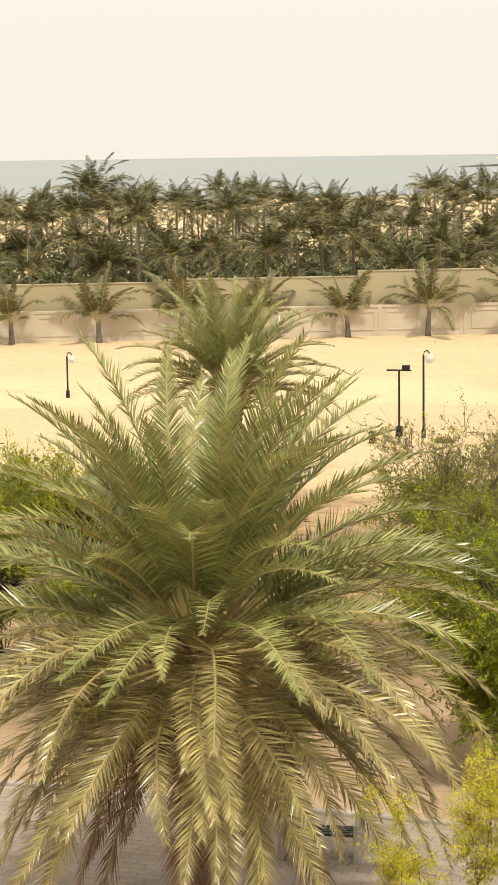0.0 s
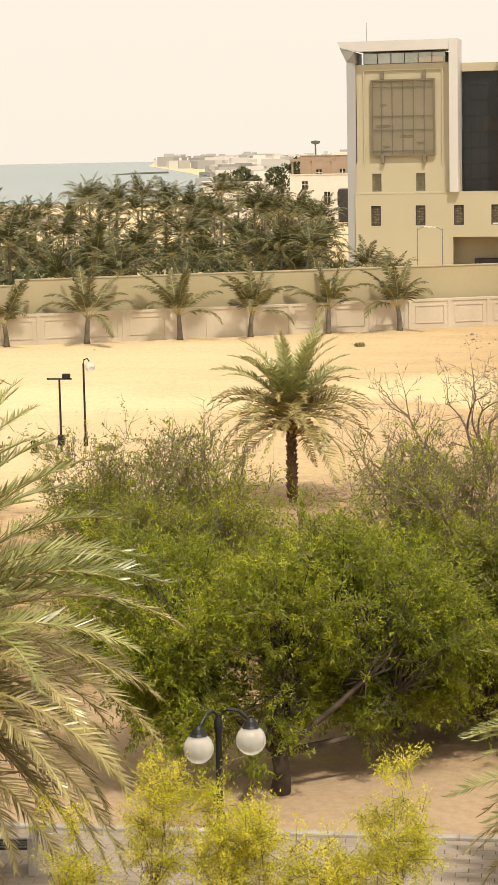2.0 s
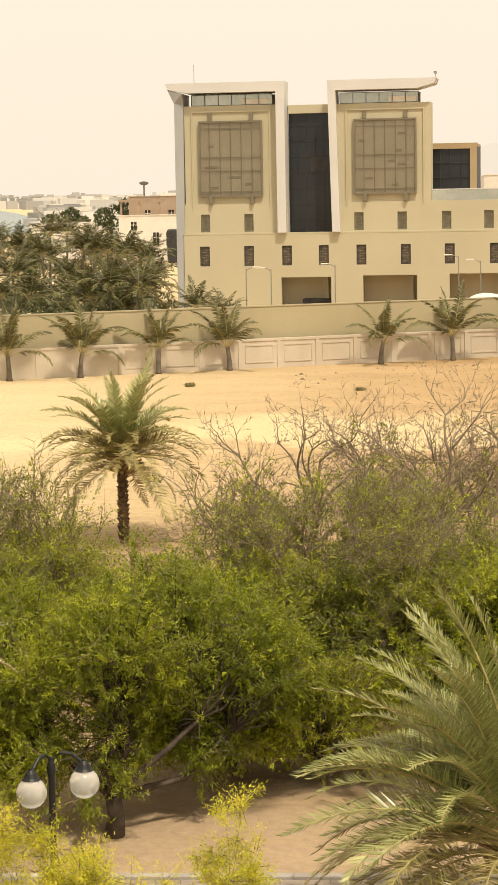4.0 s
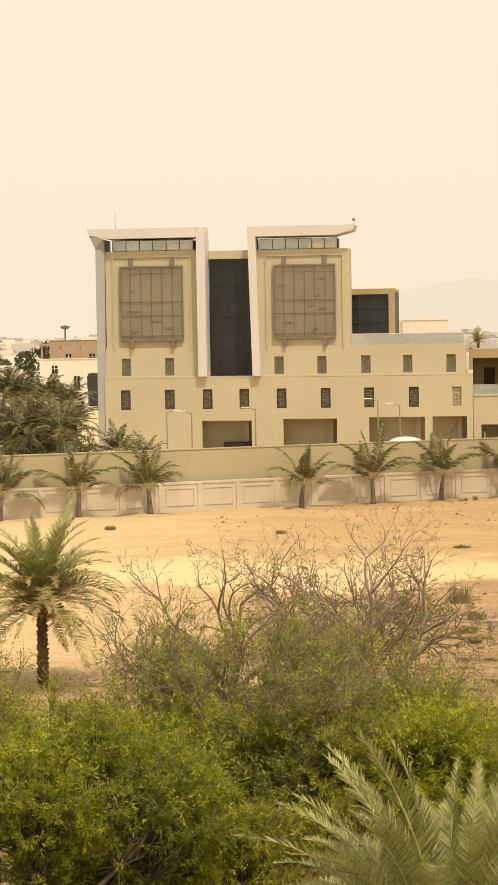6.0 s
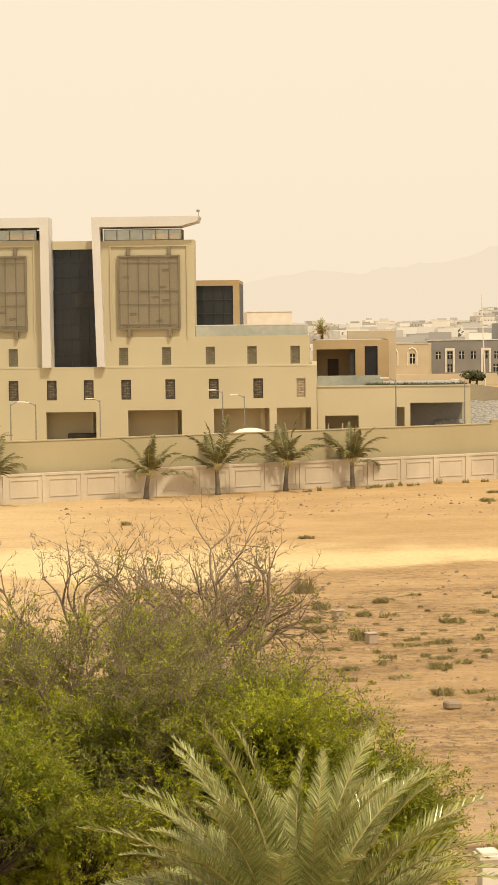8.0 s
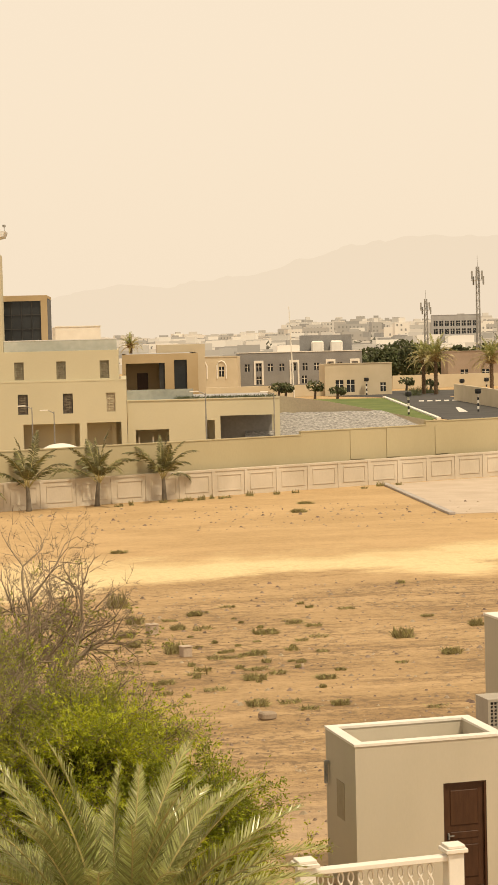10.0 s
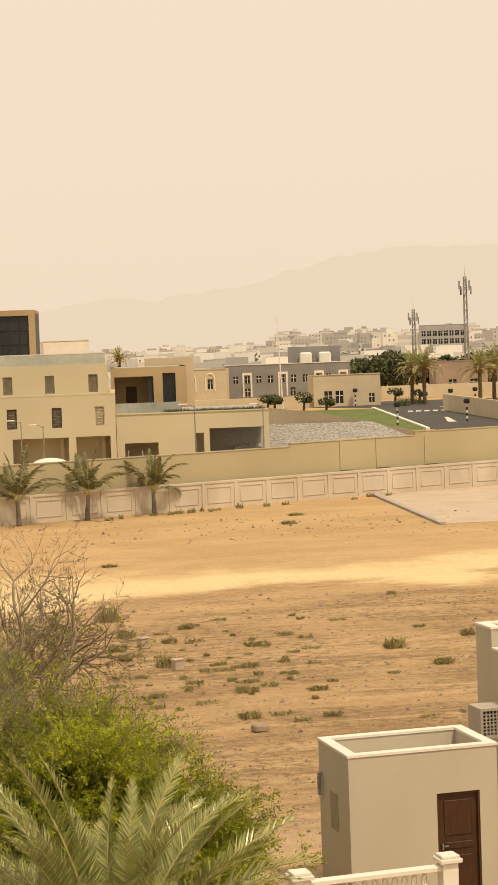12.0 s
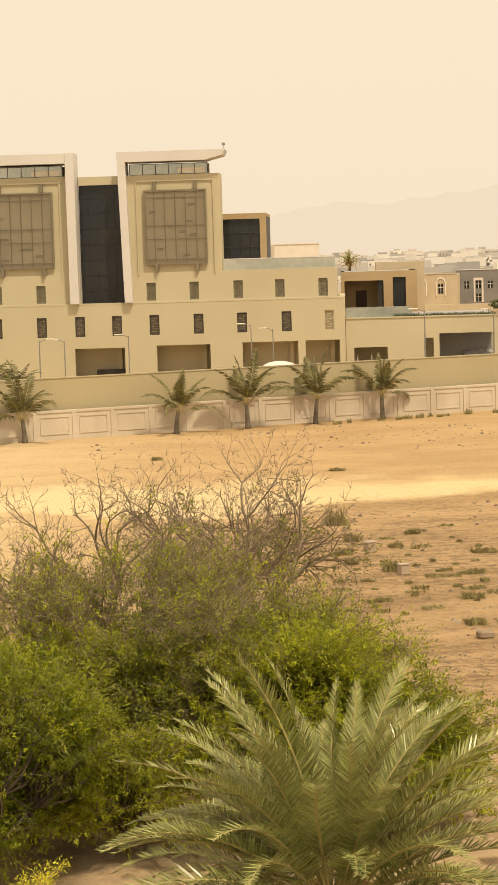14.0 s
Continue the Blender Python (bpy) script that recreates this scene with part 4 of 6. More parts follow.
# glazed core between the towers
core = part("glass_core", boxes((-5.84, -1.6, 2.0, 2.1, 7.0, 18.5)), M["glass"], office, "dark curtain-wall glass between the towers")
bm = bmesh.new()
for i in range(1, 5):
    x = -5.84 + 4.24 * i / 5
    box(bm, x - 0.02, x + 0.02, 1.95, 1.99, 7.0, 18.5)
for z in (8.4, 9.9, 11.4, 12.9, 14.4, 15.9, 17.3):
    box(bm, -5.84, -1.6, 1.93, 1.99, z - 0.02, z + 0.02)
part("mullions", bm, M["frame"], core)
part("blind", boxes((-3.75, -1.85, 1.935, 1.985, 12.95, 14.3)), M["frame"], core)
each("parapet", M["facade"], office, (-5.84, -1.85, 1.6, 3.0, 18.5, 19.3), (-5.84, -1.85, 3.0, 3.4, 10.0, 18.6))
# roof terrace with glass balustrade, penthouse behind
part("balustrade", boxes((7.95, 18.7, 1.0, 1.06, 10.0, 11.0)), M["clear_glass"], office, "glass terrace balustrade")
part("rail", boxes((7.95, 18.7, 0.97, 1.09, 11.0, 11.08)), M["white_fin"], office)
pent = part("penthouse", boxes((7.2, 11.3, 7.0, 18, 9.98, 10.8), (11.3, 11.93, 7.0, 7.5, 9.98, 15.5), (7.2, 11.3, 7.0, 18, 14.95, 15.5), (11.3, 11.93, 7.5, 18, 15.2, 15.5)), M["tan"], office, "tan framed penthouse with dark glass")
part("pane", boxes((7.2, 11.3, 7.3, 7.4, 10.8, 14.95)), M["glass"], pent)
part("pane", boxes((11.4, 11.9, 7.5, 18, 9.98, 15.2)), M["frame"], pent)
bm = bmesh.new()
for z in (12.2, 13.6):
    box(bm, 7.2, 11.3, 7.2, 7.29, z - 0.04, z + 0.04)
for x in (8.4, 9.4, 10.4):
    box(bm, x - 0.04, x + 0.04, 7.2, 7.29, 10.8, 14.95)
part("mullions", bm, M["frame"], pent)
for s, z, h in ((-14.75, 21.4, 1.9), (8.38, 21.3, 0.55)):
    v, f = tube([(s, 0.5, z), (s, 0.5, z + h)], [0.035, 0.02], 5)
    rod = link("lightning_rod", v, f, M["grey_metal"], office)
part("roof_camera", boxes((8.2, 8.5, 0.35, 0.65, 21.85, 22.1), bevel=0.04), M["grey_metal"], office)

# low annex and ramp wall beside the office
annex = empty("annex_building", B, "low cream annex with a ramp wall beside the office", "building")
part("wall", holed(19.56, 34.2, 0, 5.0, 0.7, 1.1, [(20.3, 23.5, 0, 2.25), (27.0, 27.9, 0, 3.0), (28.45, 33.6, 0, 3.4)]), M["facade"], annex)
each("wall", M["facade"], annex, (19.56, 19.9, 1.1, 20, 0, 5.0), (19.9, 34.2, 4, 20, 0, 4.7))
part("roof", boxes((19.9, 34.2, 1.1, 20, 4.7, 4.98)), M["roof_grey"], annex)
part("coping", boxes((19.56, 34.2, 0.62, 1.12, 5.0, 5.1)), M["facade"], annex)
part("parapet", boxes((19.56, 26, 4.0, 4.2, 5.0, 6.0)), M["clear_glass"], annex, "glass roof balustrade")
part("planter", boxes((19.6, 24, 4.4, 5.6, 5.0, 5.9)), M["shade"], annex)
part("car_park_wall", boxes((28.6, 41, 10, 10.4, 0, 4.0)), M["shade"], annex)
# ramp wall, its shade put in by the darkened plaster
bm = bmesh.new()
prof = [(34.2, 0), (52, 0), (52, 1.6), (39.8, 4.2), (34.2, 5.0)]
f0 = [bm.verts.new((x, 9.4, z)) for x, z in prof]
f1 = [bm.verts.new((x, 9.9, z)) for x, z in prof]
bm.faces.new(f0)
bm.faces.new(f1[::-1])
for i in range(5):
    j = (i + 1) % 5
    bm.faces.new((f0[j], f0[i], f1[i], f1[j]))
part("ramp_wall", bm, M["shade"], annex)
bm = bmesh.new()
for s in (20.9, 21.6, 22.2):
    box(bm, s, s + 0.08, 5.0, 5.1, 0, 2.0)
part("gate", bm, M["frame"], annex)

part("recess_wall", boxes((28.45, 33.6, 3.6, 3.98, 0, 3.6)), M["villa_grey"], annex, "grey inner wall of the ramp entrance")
each("gate_post", M["white"], annex, (20.55, 20.67, 1.3, 1.42, 0, 1.5), (21.9, 22.02, 1.3, 1.42, 0, 1.5))
for i in range(12):
    hp = B @ Vector((24.6 + i * 0.82, 2.2 + 0.5 * (i % 3), 4.985))
    tuft("roof_shrub", tuple(hp), 0.75, 0.38, 150, 940 + i, "low green planter shrub on the annex roof", M["leaf_dark"])
# curved retaining wall below the lawn
ret = [(10.15, 238, 2.15), (10.7, 237.5, 1.95), (11.3, 236, 1.65), (11.9, 234, 1.3), (12.5, 231.5, 0.95), (13.1, 229, 0.6), (13.75, 226, 0.25)]
verts, faces = [], []
for az, d, z in ret:
    for dd, zz in ((0, 0), (0, z), (0.4, z), (0.4, 0)):
        verts.append(tuple(spot(az, d + dd, zz)))
for i in range(len(ret) - 1):
    for k in range(3):
        q = i * 4 + k
        faces.append((q, q + 4, q + 5, q + 1))
faces += [(0, 1, 2, 3), tuple(len(verts) - 4 + k for k in (3, 2, 1, 0))]
tagged(link("wall_lawn", verts, faces, M["shade"]), "low curved retaining wall falling along the lawn", "wall", kind="structure")

# tan pavilion behind the annex
pav = empty("tan_pavilion", pose(21.6, 213, 0, 0, 0, -6), "tan flat-roofed pavilion with a deep portal", "building")
part("wall", holed(0, 8.2, 0, 9.3, 0, 0.6, [(0.4, 4.6, 5.0, 8.3), (5.6, 7.0, 4.8, 8.6)]), M["tan"], pav)
each("wall", M["tan"], pav, (0.4, 7.6, 3.5, 12, 0, 9.0), (7.6, 8.2, 0.6, 12, 0, 9.3), (0, 0.4, 0.6, 12, 0, 9.3))
part("roof", boxes((0, 8.2, 0.6, 12, 9.0, 9.3)), M["roof_grey"], pav)
part("screen", boxes((4.0, 4.6, 0.3, 0.4, 5.0, 8.3)), M["frame"], pav)
part("door", boxes((5.6, 7.0, 0.35, 0.42, 4.8, 8.6)), M["glass"], pav)
part("door", boxes((1.6, 2.8, 3.4, 3.48, 5.0, 7.2)), M["door"], pav)
part("roof_block", boxes((4, 9.5, 13, 20, 0, 10.2)), M["cream_wall"], pav)

# ---- palms along the wall ----
WALL_PALMS = [(-48.9, 106.7), (-44.1, 108.6), (-39.6, 110.4), (-35.1, 112.2), (-30.3, 114.1), (-25.8, 115.8), (-20.5, 117.9), (-16.4, 119.5), (-11.8, 121.4), (-7.5, 123.1),
              (2.0, 126.2), (6.7, 128.2), (11.3, 130.2), (16.0, 132.1)]
rg = random.Random(4)
for i, (x, y) in enumerate(WALL_PALMS):
    palm("young_coconut_palm", (x, y, 0), rg.uniform(1.3, 1.75), 0.16, "young_coconut", (2, 3, 4, 2, 1), rg.uniform(0.98, 1.18), 300 + i,
         "young coconut palm with arching fronds beside the boundary wall", "palm", "young palms along the wall", (rg.uniform(-0.2, 0.2), 0), True)

# ---- the coconut grove ----
rg = random.Random(11)
protos = []
for i in range(5):
    protos.append(palm("coconut_palm", (*spot(-6.5 - i * 2.9, 150 + 9 * i)[:2], 0), 2.0 + 1.15 * i, 0.14, "coconut", (2, 4, 6, 6, 4, 3), 1.0, 400 + i,
                       "mature coconut palm in a dense grove by the sea", "palm", "coconut grove", (rg.uniform(-0.6, 0.6), rg.uniform(-0.4, 0.4)), True))
for i in range(128):
    az = -25.5 + 20.8 * ((i * 0.618034) % 1.0)
    d = 139 + 150 * rg.random() ** 1.35
    # the grove stays behind the yard wall and clear of the office
    p = spot(az, d)
    if p.y < 133 + 0.394 * p.x or (az > -5.4 and d > 180):
        continue
    s = rg.uniform(0.66, 0.96)
    copy_thing(rg.choice(protos), pose(p.x, p.y, 0, 0, 0, rg.uniform(0, 360)) @ Matrix.Diagonal((s, s, s, 1)))
for az, d, s in ((-22.15, 168, 1.18), (-21.7, 172, 1.0), (-22.6, 165, 0.95), (-21.1, 168, 0.98), (-20.6, 175, 0.95), (-20.9, 160, 0.9), (-16.5, 172, 0.98), (-18.36, 178, 0.88), (-19.1, 182, 0.85), (-14.3, 205, 0.78), (-12.36, 225, 1.0), (-11.6, 215, 0.98), (-10.9, 230, 1.0),
                 (-10.2, 220, 0.95), (-9.2, 200, 0.85), (-8.6, 235, 1.0), (-8.1, 240, 1.0), (-7.4, 205, 0.92), (-6.9, 195, 0.85), (-6.3, 185, 0.86), (-5.7, 176, 0.8), (-24.03, 160, 0.85), (-23.6, 165, 0.8), (-24.9, 165, 0.85)):
    p = spot(az, d)
    copy_thing(protos[4], pose(p.x, p.y, 0, 0, 0, az * 40) @ Matrix.Diagonal((s, s, s, 1)))
for az, d, s in ((-4.25, 152, 0.75), (-3.5, 150, 0.62)):
    p = spot(az, d)
    copy_thing(protos[1], pose(p.x, p.y, 0, 0, 0, az * 40) @ Matrix.Diagonal((s, s, s, 1)))

# dark undergrowth below the grove
rgn = np.random.default_rng(15)
under = []
for i in range(470):
    az, q = rgn.uniform(-26, -4.9), rgn.uniform(0, 1) ** 1.5
    p0 = spot(az, 1.0)
    d = 134 / (p0.y - 0.394 * p0.x) + 3 + 95 * q
    if az > -5.6 and d > 175:
        continue
    p = spot(az, d)
    under.append((p.x, p.y, rgn.uniform(0.7, 2.1), rgn.uniform(0.9, 2.4)))
fv, ff = [], []
for x, y, h, r_ in under:
    for _ in range(70):
        u_ = rgn.normal(size=3)
        u_ /= np.linalg.norm(u_)
        w_ = np.cross(u_, rgn.normal(size=3))
        w_ /= np.linalg.norm(w_)
        c = np.array([x, y, h * 0.55]) + rgn.normal(size=3) * np.array([r_ * 0.5, r_ * 0.5, h * 0.4])
        c[2] = abs(c[2])
        b0 = len(fv)
        fv += [c - u_ * 0.35, c + w_ * 0.13, c + u_ * 0.35, c - w_ * 0.13]
        ff.append((b0, b0 + 1, b0 + 2, b0 + 3))
tagged(link("undergrowth", fv, ff, M["leaf_dark"]), "dark green scrub below the coconut palms", "shrubs", kind="stuff")

# ---- foreground palms ----
palm("date_palm", (-8.6, 24.53, 0), 4.6, 0.24, "date", (8, 14, 19, 20, 21, 22, 22, 22, 22, 16), 1.02, 21, "tall date palm with a full crown of sunlit fronds", "palm", "date palms")
palm("date_palm", (-14.12, 42.73, 0), 5.7, 0.22, "date", (6, 11, 15, 18, 18, 15, 10, 5, 0, 0), 0.66, 22, "date palm half hidden behind a larger one", "palm", "date palms")
palm("date_palm", (-7.24, 61.81, 0), 3.0, 0.115, "date_small", (6, 11, 15, 17, 17, 14, 8), 1.0, 23, "lone date palm with an arching crown on bare sand", "palm", "date palms")
palm("date_palm", (2.42, 26.91, 0), 2.05, 0.24, "date", (7, 13, 18, 21, 22, 20, 16, 10, 4, 0), 0.86, 24, "low date palm with spreading green fronds", "palm", "date palms")

# ---- broadleaf trees of the garden ----
PROSOPIS = dict(leaf=(0.082, 0.027), group="garden trees")
broad_tree("prosopis_tree", (-4.17, 32.92, 0), [((-4.6, 33.8, 2.6), (2.3, 2.1, 1.7)), ((-6.5, 33.8, 2.7), (1.5, 1.8, 1.6)), ((-3.0, 34.4, 2.7), (1.7, 1.8, 1.5)), ((-4.3, 34.4, 3.7), (1.3, 1.5, 0.8)), ((-5.8, 33.2, 1.6), (1.6, 1.3, 0.7))],
           1050, 8, 30, M["leaf_green"], "round green prosopis tree with a forked trunk", 31, 0.15, droop=0.1, lump=0.34, **PROSOPIS)
broad_tree("prosopis_tree", (-7.1, 41.4, 0), [((-7.5, 41.4, 3.0), (2.1, 2, 1.6)), ((-8.8, 41.4, 2.6), (1.6, 2, 1.5)), ((-6.0, 41.6, 2.4), (1.5, 1.8, 1.3))], 620, 7, 20, M["leaf_olive"],
           "thin prosopis tree with a twiggy see-through top", 32, 0.10, bare=0.10, lump=0.36, **PROSOPIS)
broad_tree("prosopis_tree", (-16.4, 36.5, 0), [((-15.6, 36.5, 3.2), (2.2, 2, 1.6)), ((-17.4, 36.5, 2.8), (1.8, 2, 1.7)), ((-13.6, 36.5, 2.6), (1.8, 2, 1.5)), ((-11.6, 36.5, 2.4), (1.6, 1.6, 1.4))], 640, 7, 24, M["leaf_green"],
           "leafy green prosopis tree behind the palm", 33, 0.13, lump=0.34, **PROSOPIS)
broad_tree("prosopis_tree", (-0.4, 38.0, 0), [((-0.9, 38, 2.5), (2.7, 2.2, 1.9)), ((1.0, 37.5, 2.5), (2.2, 2.0, 1.9)), ((-2.4, 38.4, 3.2), (1.8, 1.8, 1.5)), ((0.0, 39.2, 3.75), (2.6, 2, 1.2)), ((1.9, 39.2, 3.55), (2.0, 1.8, 1.2)), ((3.4, 38.6, 3.0), (1.3, 1.5, 1.1))],
           1500, 8, 20, M["leaf_olive"], "wide twiggy olive-green prosopis tree", 34, 0.12, bare=0.12, shoots=0.25, lump=0.36, **PROSOPIS)
broad_tree("prosopis_tree", (2.6, 36.6, 0), [((2.6, 36.4, 2.5), (1.5, 1.8, 1.6)), ((3.8, 36.4, 2.2), (1.5, 1.5, 1.5)), ((5.0, 36.6, 1.5), (1.4, 1.5, 1.1))], 620, 8, 26, M["leaf_green"], "green prosopis shrub with bright shoots", 35, 0.10, shoots=0.24, lump=0.32, **PROSOPIS)
broad_tree("prosopis_tree", (-11.6, 33.6, 0), [((-12.4, 33.4, 1.8), (1.9, 1.5, 1.7)), ((-10.4, 34, 1.7), (1.7, 1.5, 1.5)), ((-14.0, 34, 1.8), (1.6, 1.5, 1.7))], 520, 7, 24, M["leaf_green"], "low green prosopis growth behind the date palm", 40, 0.10, lump=0.34, **PROSOPIS)
broad_tree("prosopis_tree", (-2.4, 37.0, 0), [((-2.4, 36.6, 1.7), (1.8, 1.6, 1.2)), ((-0.6, 36.2, 1.4), (2.0, 1.6, 1.0))], 400, 7, 24, M["leaf_green"], "low green prosopis growth between the trees", 39, 0.10, lump=0.34, **PROSOPIS)
bare_tree("bare_tree", (-1.1, 45.5, 0), 6.6, 0.95, 36, "half-leafless tree with grey twigs", 6, 0.02)
bare_tree("bare_tree", (1.2, 46, 0), 7.0, 1.0, 37, "half-leafless tree with grey twigs", 6, 0.02)
bare_tree("bare_tree", (2.5, 45.0, 0), 6.7, 0.95, 42, "half-leafless tree with grey twigs", 6, 0.02)
bare_tree("bare_tree", (-3.4, 51.9, 0), 5.0, 0.6, 38, "sparse leafless tree with thin grey twigs", 4, 0.03, limbs=4)
bare_tree("bare_tree", (4.6, 41.0, 0), 3.4, 0.8, 44, "small leafless shrub with grey twigs", 4, 0.2, limbs=4)


# ---- garden hut, balustrade, neighbour's house ----
def garden_hut():
    root = empty("garden_hut", pose(8.09, 37.15, 0, 0, 0, 5), "small cream garden hut with open parapet roof", "hut")
    w_, d, h = 3.08, 2.0, 2.98
    part("wall", holed(0, w_, 0, h, 0, 0.18, [(1.80, 2.70, 0, 2.12)]), M["hut"], root)
    each("wall", M["hut"], root, (0, 0.18, 0.18, d, 0, h), (w_ - 0.18, w_, 0.18, d, 0, h), (0.18, w_ - 0.18, d - 0.18, d, 0, h))
    part("roof", boxes((0.18, w_ - 0.18, 0.18, d - 0.18, h - 0.42, h - 0.30)), M["concrete"], root)
    each("coping", M["white"], root, (-0.02, w_ + 0.02, -0.02, 0.20, h, h + 0.05), (-0.02, w_ + 0.02, d - 0.20, d + 0.02, h, h + 0.05), (-0.02, 0.20, 0.20, d - 0.20, h, h + 0.05), (w_ - 0.20, w_ + 0.02, 0.20, d - 0.20, h, h + 0.05))
    door = part("door", boxes((1.84, 2.66, 0.08, 0.12, 0.02, 2.08)), M["door"], root, "dark brown panelled door")
    part("door_frame", boxes((1.80, 1.84, 0.02, 0.16, 0, 2.12), (2.66, 2.70, 0.02, 0.16, 0, 2.12), (1.84, 2.66, 0.02, 0.16, 2.08, 2.12)), M["door"], root)
    for z0, z1 in ((0.2, 0.85), (0.98, 1.12), (1.25, 1.95)):
        part("panel", boxes((1.96, 2.54, 0.06, 0.08, z0, z1), bevel=0.012), M["door"], door)
    part("handle", boxes((1.90, 1.93, 0.03, 0.08, 0.98, 1.10), (1.90, 2.02, 0.02, 0.035, 1.04, 1.065)), M["grey_metal"], door)
    # thin plate in the darkened plaster paints the niche's shade
    part("niche", boxes((-0.012, 0.0, 0.75, 1.25, 1.35, 2.1)), M["shade"], root, "blind window niche")
    part("pipe", boxes((-0.10, -0.004, 1.75, 1.83, 2.30, 2.36), (-0.10, -0.04, 1.75, 1.83, 1.9, 2.29)), M["grey_metal"], root)


garden_hut()


def balustrade(x0, y0, length, ang, top, posts):
    """White cast balustrade: plinth, rail, interlaced balusters and capped posts."""
    root = empty("balustrade", pose(x0, y0, 0, 0, 0, ang), "white cast garden balustrade with interlaced balusters", "fence")
    part("plinth", boxes((0, length, -0.07, 0.07, 0, top - 0.62)), M["white"], root)
    part("rail", boxes((0, length, -0.10, 0.10, top - 0.10, top), bevel=0.015), M["white"], root)
    verts, faces = [], []
    n = 9
    tube([(0.055 * math.sin(2 * math.pi * i / n) * 1.0 - 0.06, 0, 0.52 * i / n) for i in range(n + 1)], [0.02] * (n + 1), 5, verts, faces)
    tube([(-0.055 * math.sin(2 * math.pi * i / n) * 1.0 - 0.06, 0.012, 0.52 * i / n) for i in range(n + 1)], [0.02] * (n + 1), 5, verts, faces)
    me = bpy.data.meshes.new("baluster")
    me.from_pydata([tuple(v) for v in verts], [], faces)
    me.materials.append(M["white"])
    x = 0.25
    while x < length - 0.1:
        if not any(abs(x - p) < 0.28 for p in posts):
            ob = new("baluster", me)
            ob.parent = root
            ob.location = (x, 0, top - 0.62)
        x += 0.19
    for p in posts:
        post = part("post", boxes((p - 0.15, p + 0.15, -0.15, 0.15, 0, top + 0.05), bevel=0.012), M["white"], root)
        part("cap", boxes((p - 0.21, p + 0.21, -0.21, 0.21, top + 0.054, top + 0.13), (p - 0.17, p + 0.17, -0.17, 0.17, top + 0.131, top + 0.19), bevel=0.01), M["white"], post)


balustrade(6.34, 33.9, 3.0, 7, 1.55, [0.1, 2.92])

NEIGH = pose(12.49, 43.23, 0, 0, 0, 6)
neigh = empty("neighbour_house", NEIGH, "white rendered corner of the next house with roof parapet", "house")
part("wall", boxes((0, 6, -8, 0, 0, 3.7)), M["hut"], neigh)
each("parapet", M["hut"], neigh, (0, 0.22, -8, -0.9, 3.7, 4.08), (0, 0.22, -0.9, 0, 3.7, 4.53), (0.22, 6, -0.22, 0, 3.7, 4.53))
each("coping", M["white"], neigh, (-0.02, 0.24, -0.92, 0.02, 4.53, 4.58), (0.24, 6, -0.24, 0.02, 4.53, 4.58), (-0.02, 0.24, -8, -0.924, 4.08, 4.13))
cage = empty("condenser_cage", NEIGH @ pose(-0.784, -2.05, 2.33), "pierced metal cage over an air conditioner on the wall", "air conditioner")
each("cage_panel", M["concrete"], cage, (0, 0.78, 0, 0.06, 0, 0.06), (0, 0.78, 0, 0.06, 0.60, 0.66), (0, 0.06, 0, 0.06, 0.06, 0.60), (0.72, 0.78, 0, 0.06, 0.06, 0.60), (0, 0.05, 0.06, 0.72, 0, 0.66), (0.73, 0.78, 0.06, 0.72, 0, 0.66), (0.05, 0.73, 0.06, 0.72, 0.61, 0.66), (0.05, 0.73, 0.06, 0.72, 0, 0.05))
bm = bmesh.new()
for i in range(1, 8):
    box(bm, 0.06 + i * 0.083 - 0.012, 0.06 + i * 0.083 + 0.012, 0.02, 0.04, 0.06, 0.60)
for j in range(1, 7):
    box(bm, 0.06, 0.72, 0.022, 0.038, 0.06 + j * 0.077 - 0.012, 0.06 + j * 0.077 + 0.012)
for i in range(4):
    for j in range(3):
        cx, cz = 0.06 + (2 * i + 1) * 0.083, 0.06 + (2 * j + 1) * 0.077
        box(bm, -0.035, 0.035, -0.008, 0.008, -0.035, 0.035, m=Matrix.Translation((cx, 0.03, cz)) @ pose(0, 0, 0, 0, 45, 0))
part("pierced_front", bm, M["concrete"], cage)
part("condenser", boxes((0.12, 0.66, 0.2, 0.7, 0.055, 0.55)), M["frame"], cage)
v, f = tube([(0, 0, 0), (0, 0, 2.2)], [0.03, 0.03], 6)
pipe = tagged(link("drain_pipe", v, f, M["concrete"]), "grey drain pipe down the house wall", "pipe")
pipe.matrix_basis = NEIGH @ pose(-0.032, -1.7, 0)

# the battered corner of the house in which the camera stands
bm = bmesh.new()
vs = [bm.verts.new(c) for c in ((3.66, 12.5, 6.0), (5.2, 12.5, 6.0), (5.2, 12.5, 10.95), (3.99, 12.4, 10.95), (4.0, 13.2, 6.0), (5.2, 13.2, 6.0), (5.2, 13.2, 10.95), (4.3, 13.1, 10.95), (3.3, 12.5, 0), (5.2, 12.5, 0), (5.2, 13.2, 0), (3.7, 13.2, 0))]
for q in ((0, 1, 2, 3), (5, 4, 7, 6), (4, 0, 3, 7), (1, 5, 6, 2), (3, 2, 6, 7), (8, 9, 1, 0), (10, 11, 4, 5), (11, 8, 0, 4), (9, 10, 5, 1)):
    bm.faces.new([vs[i] for i in q])
tagged(part("wall_own_house", bm, M["hut"]), "cream rendered corner of the camera's own house", "wall", kind="structure")

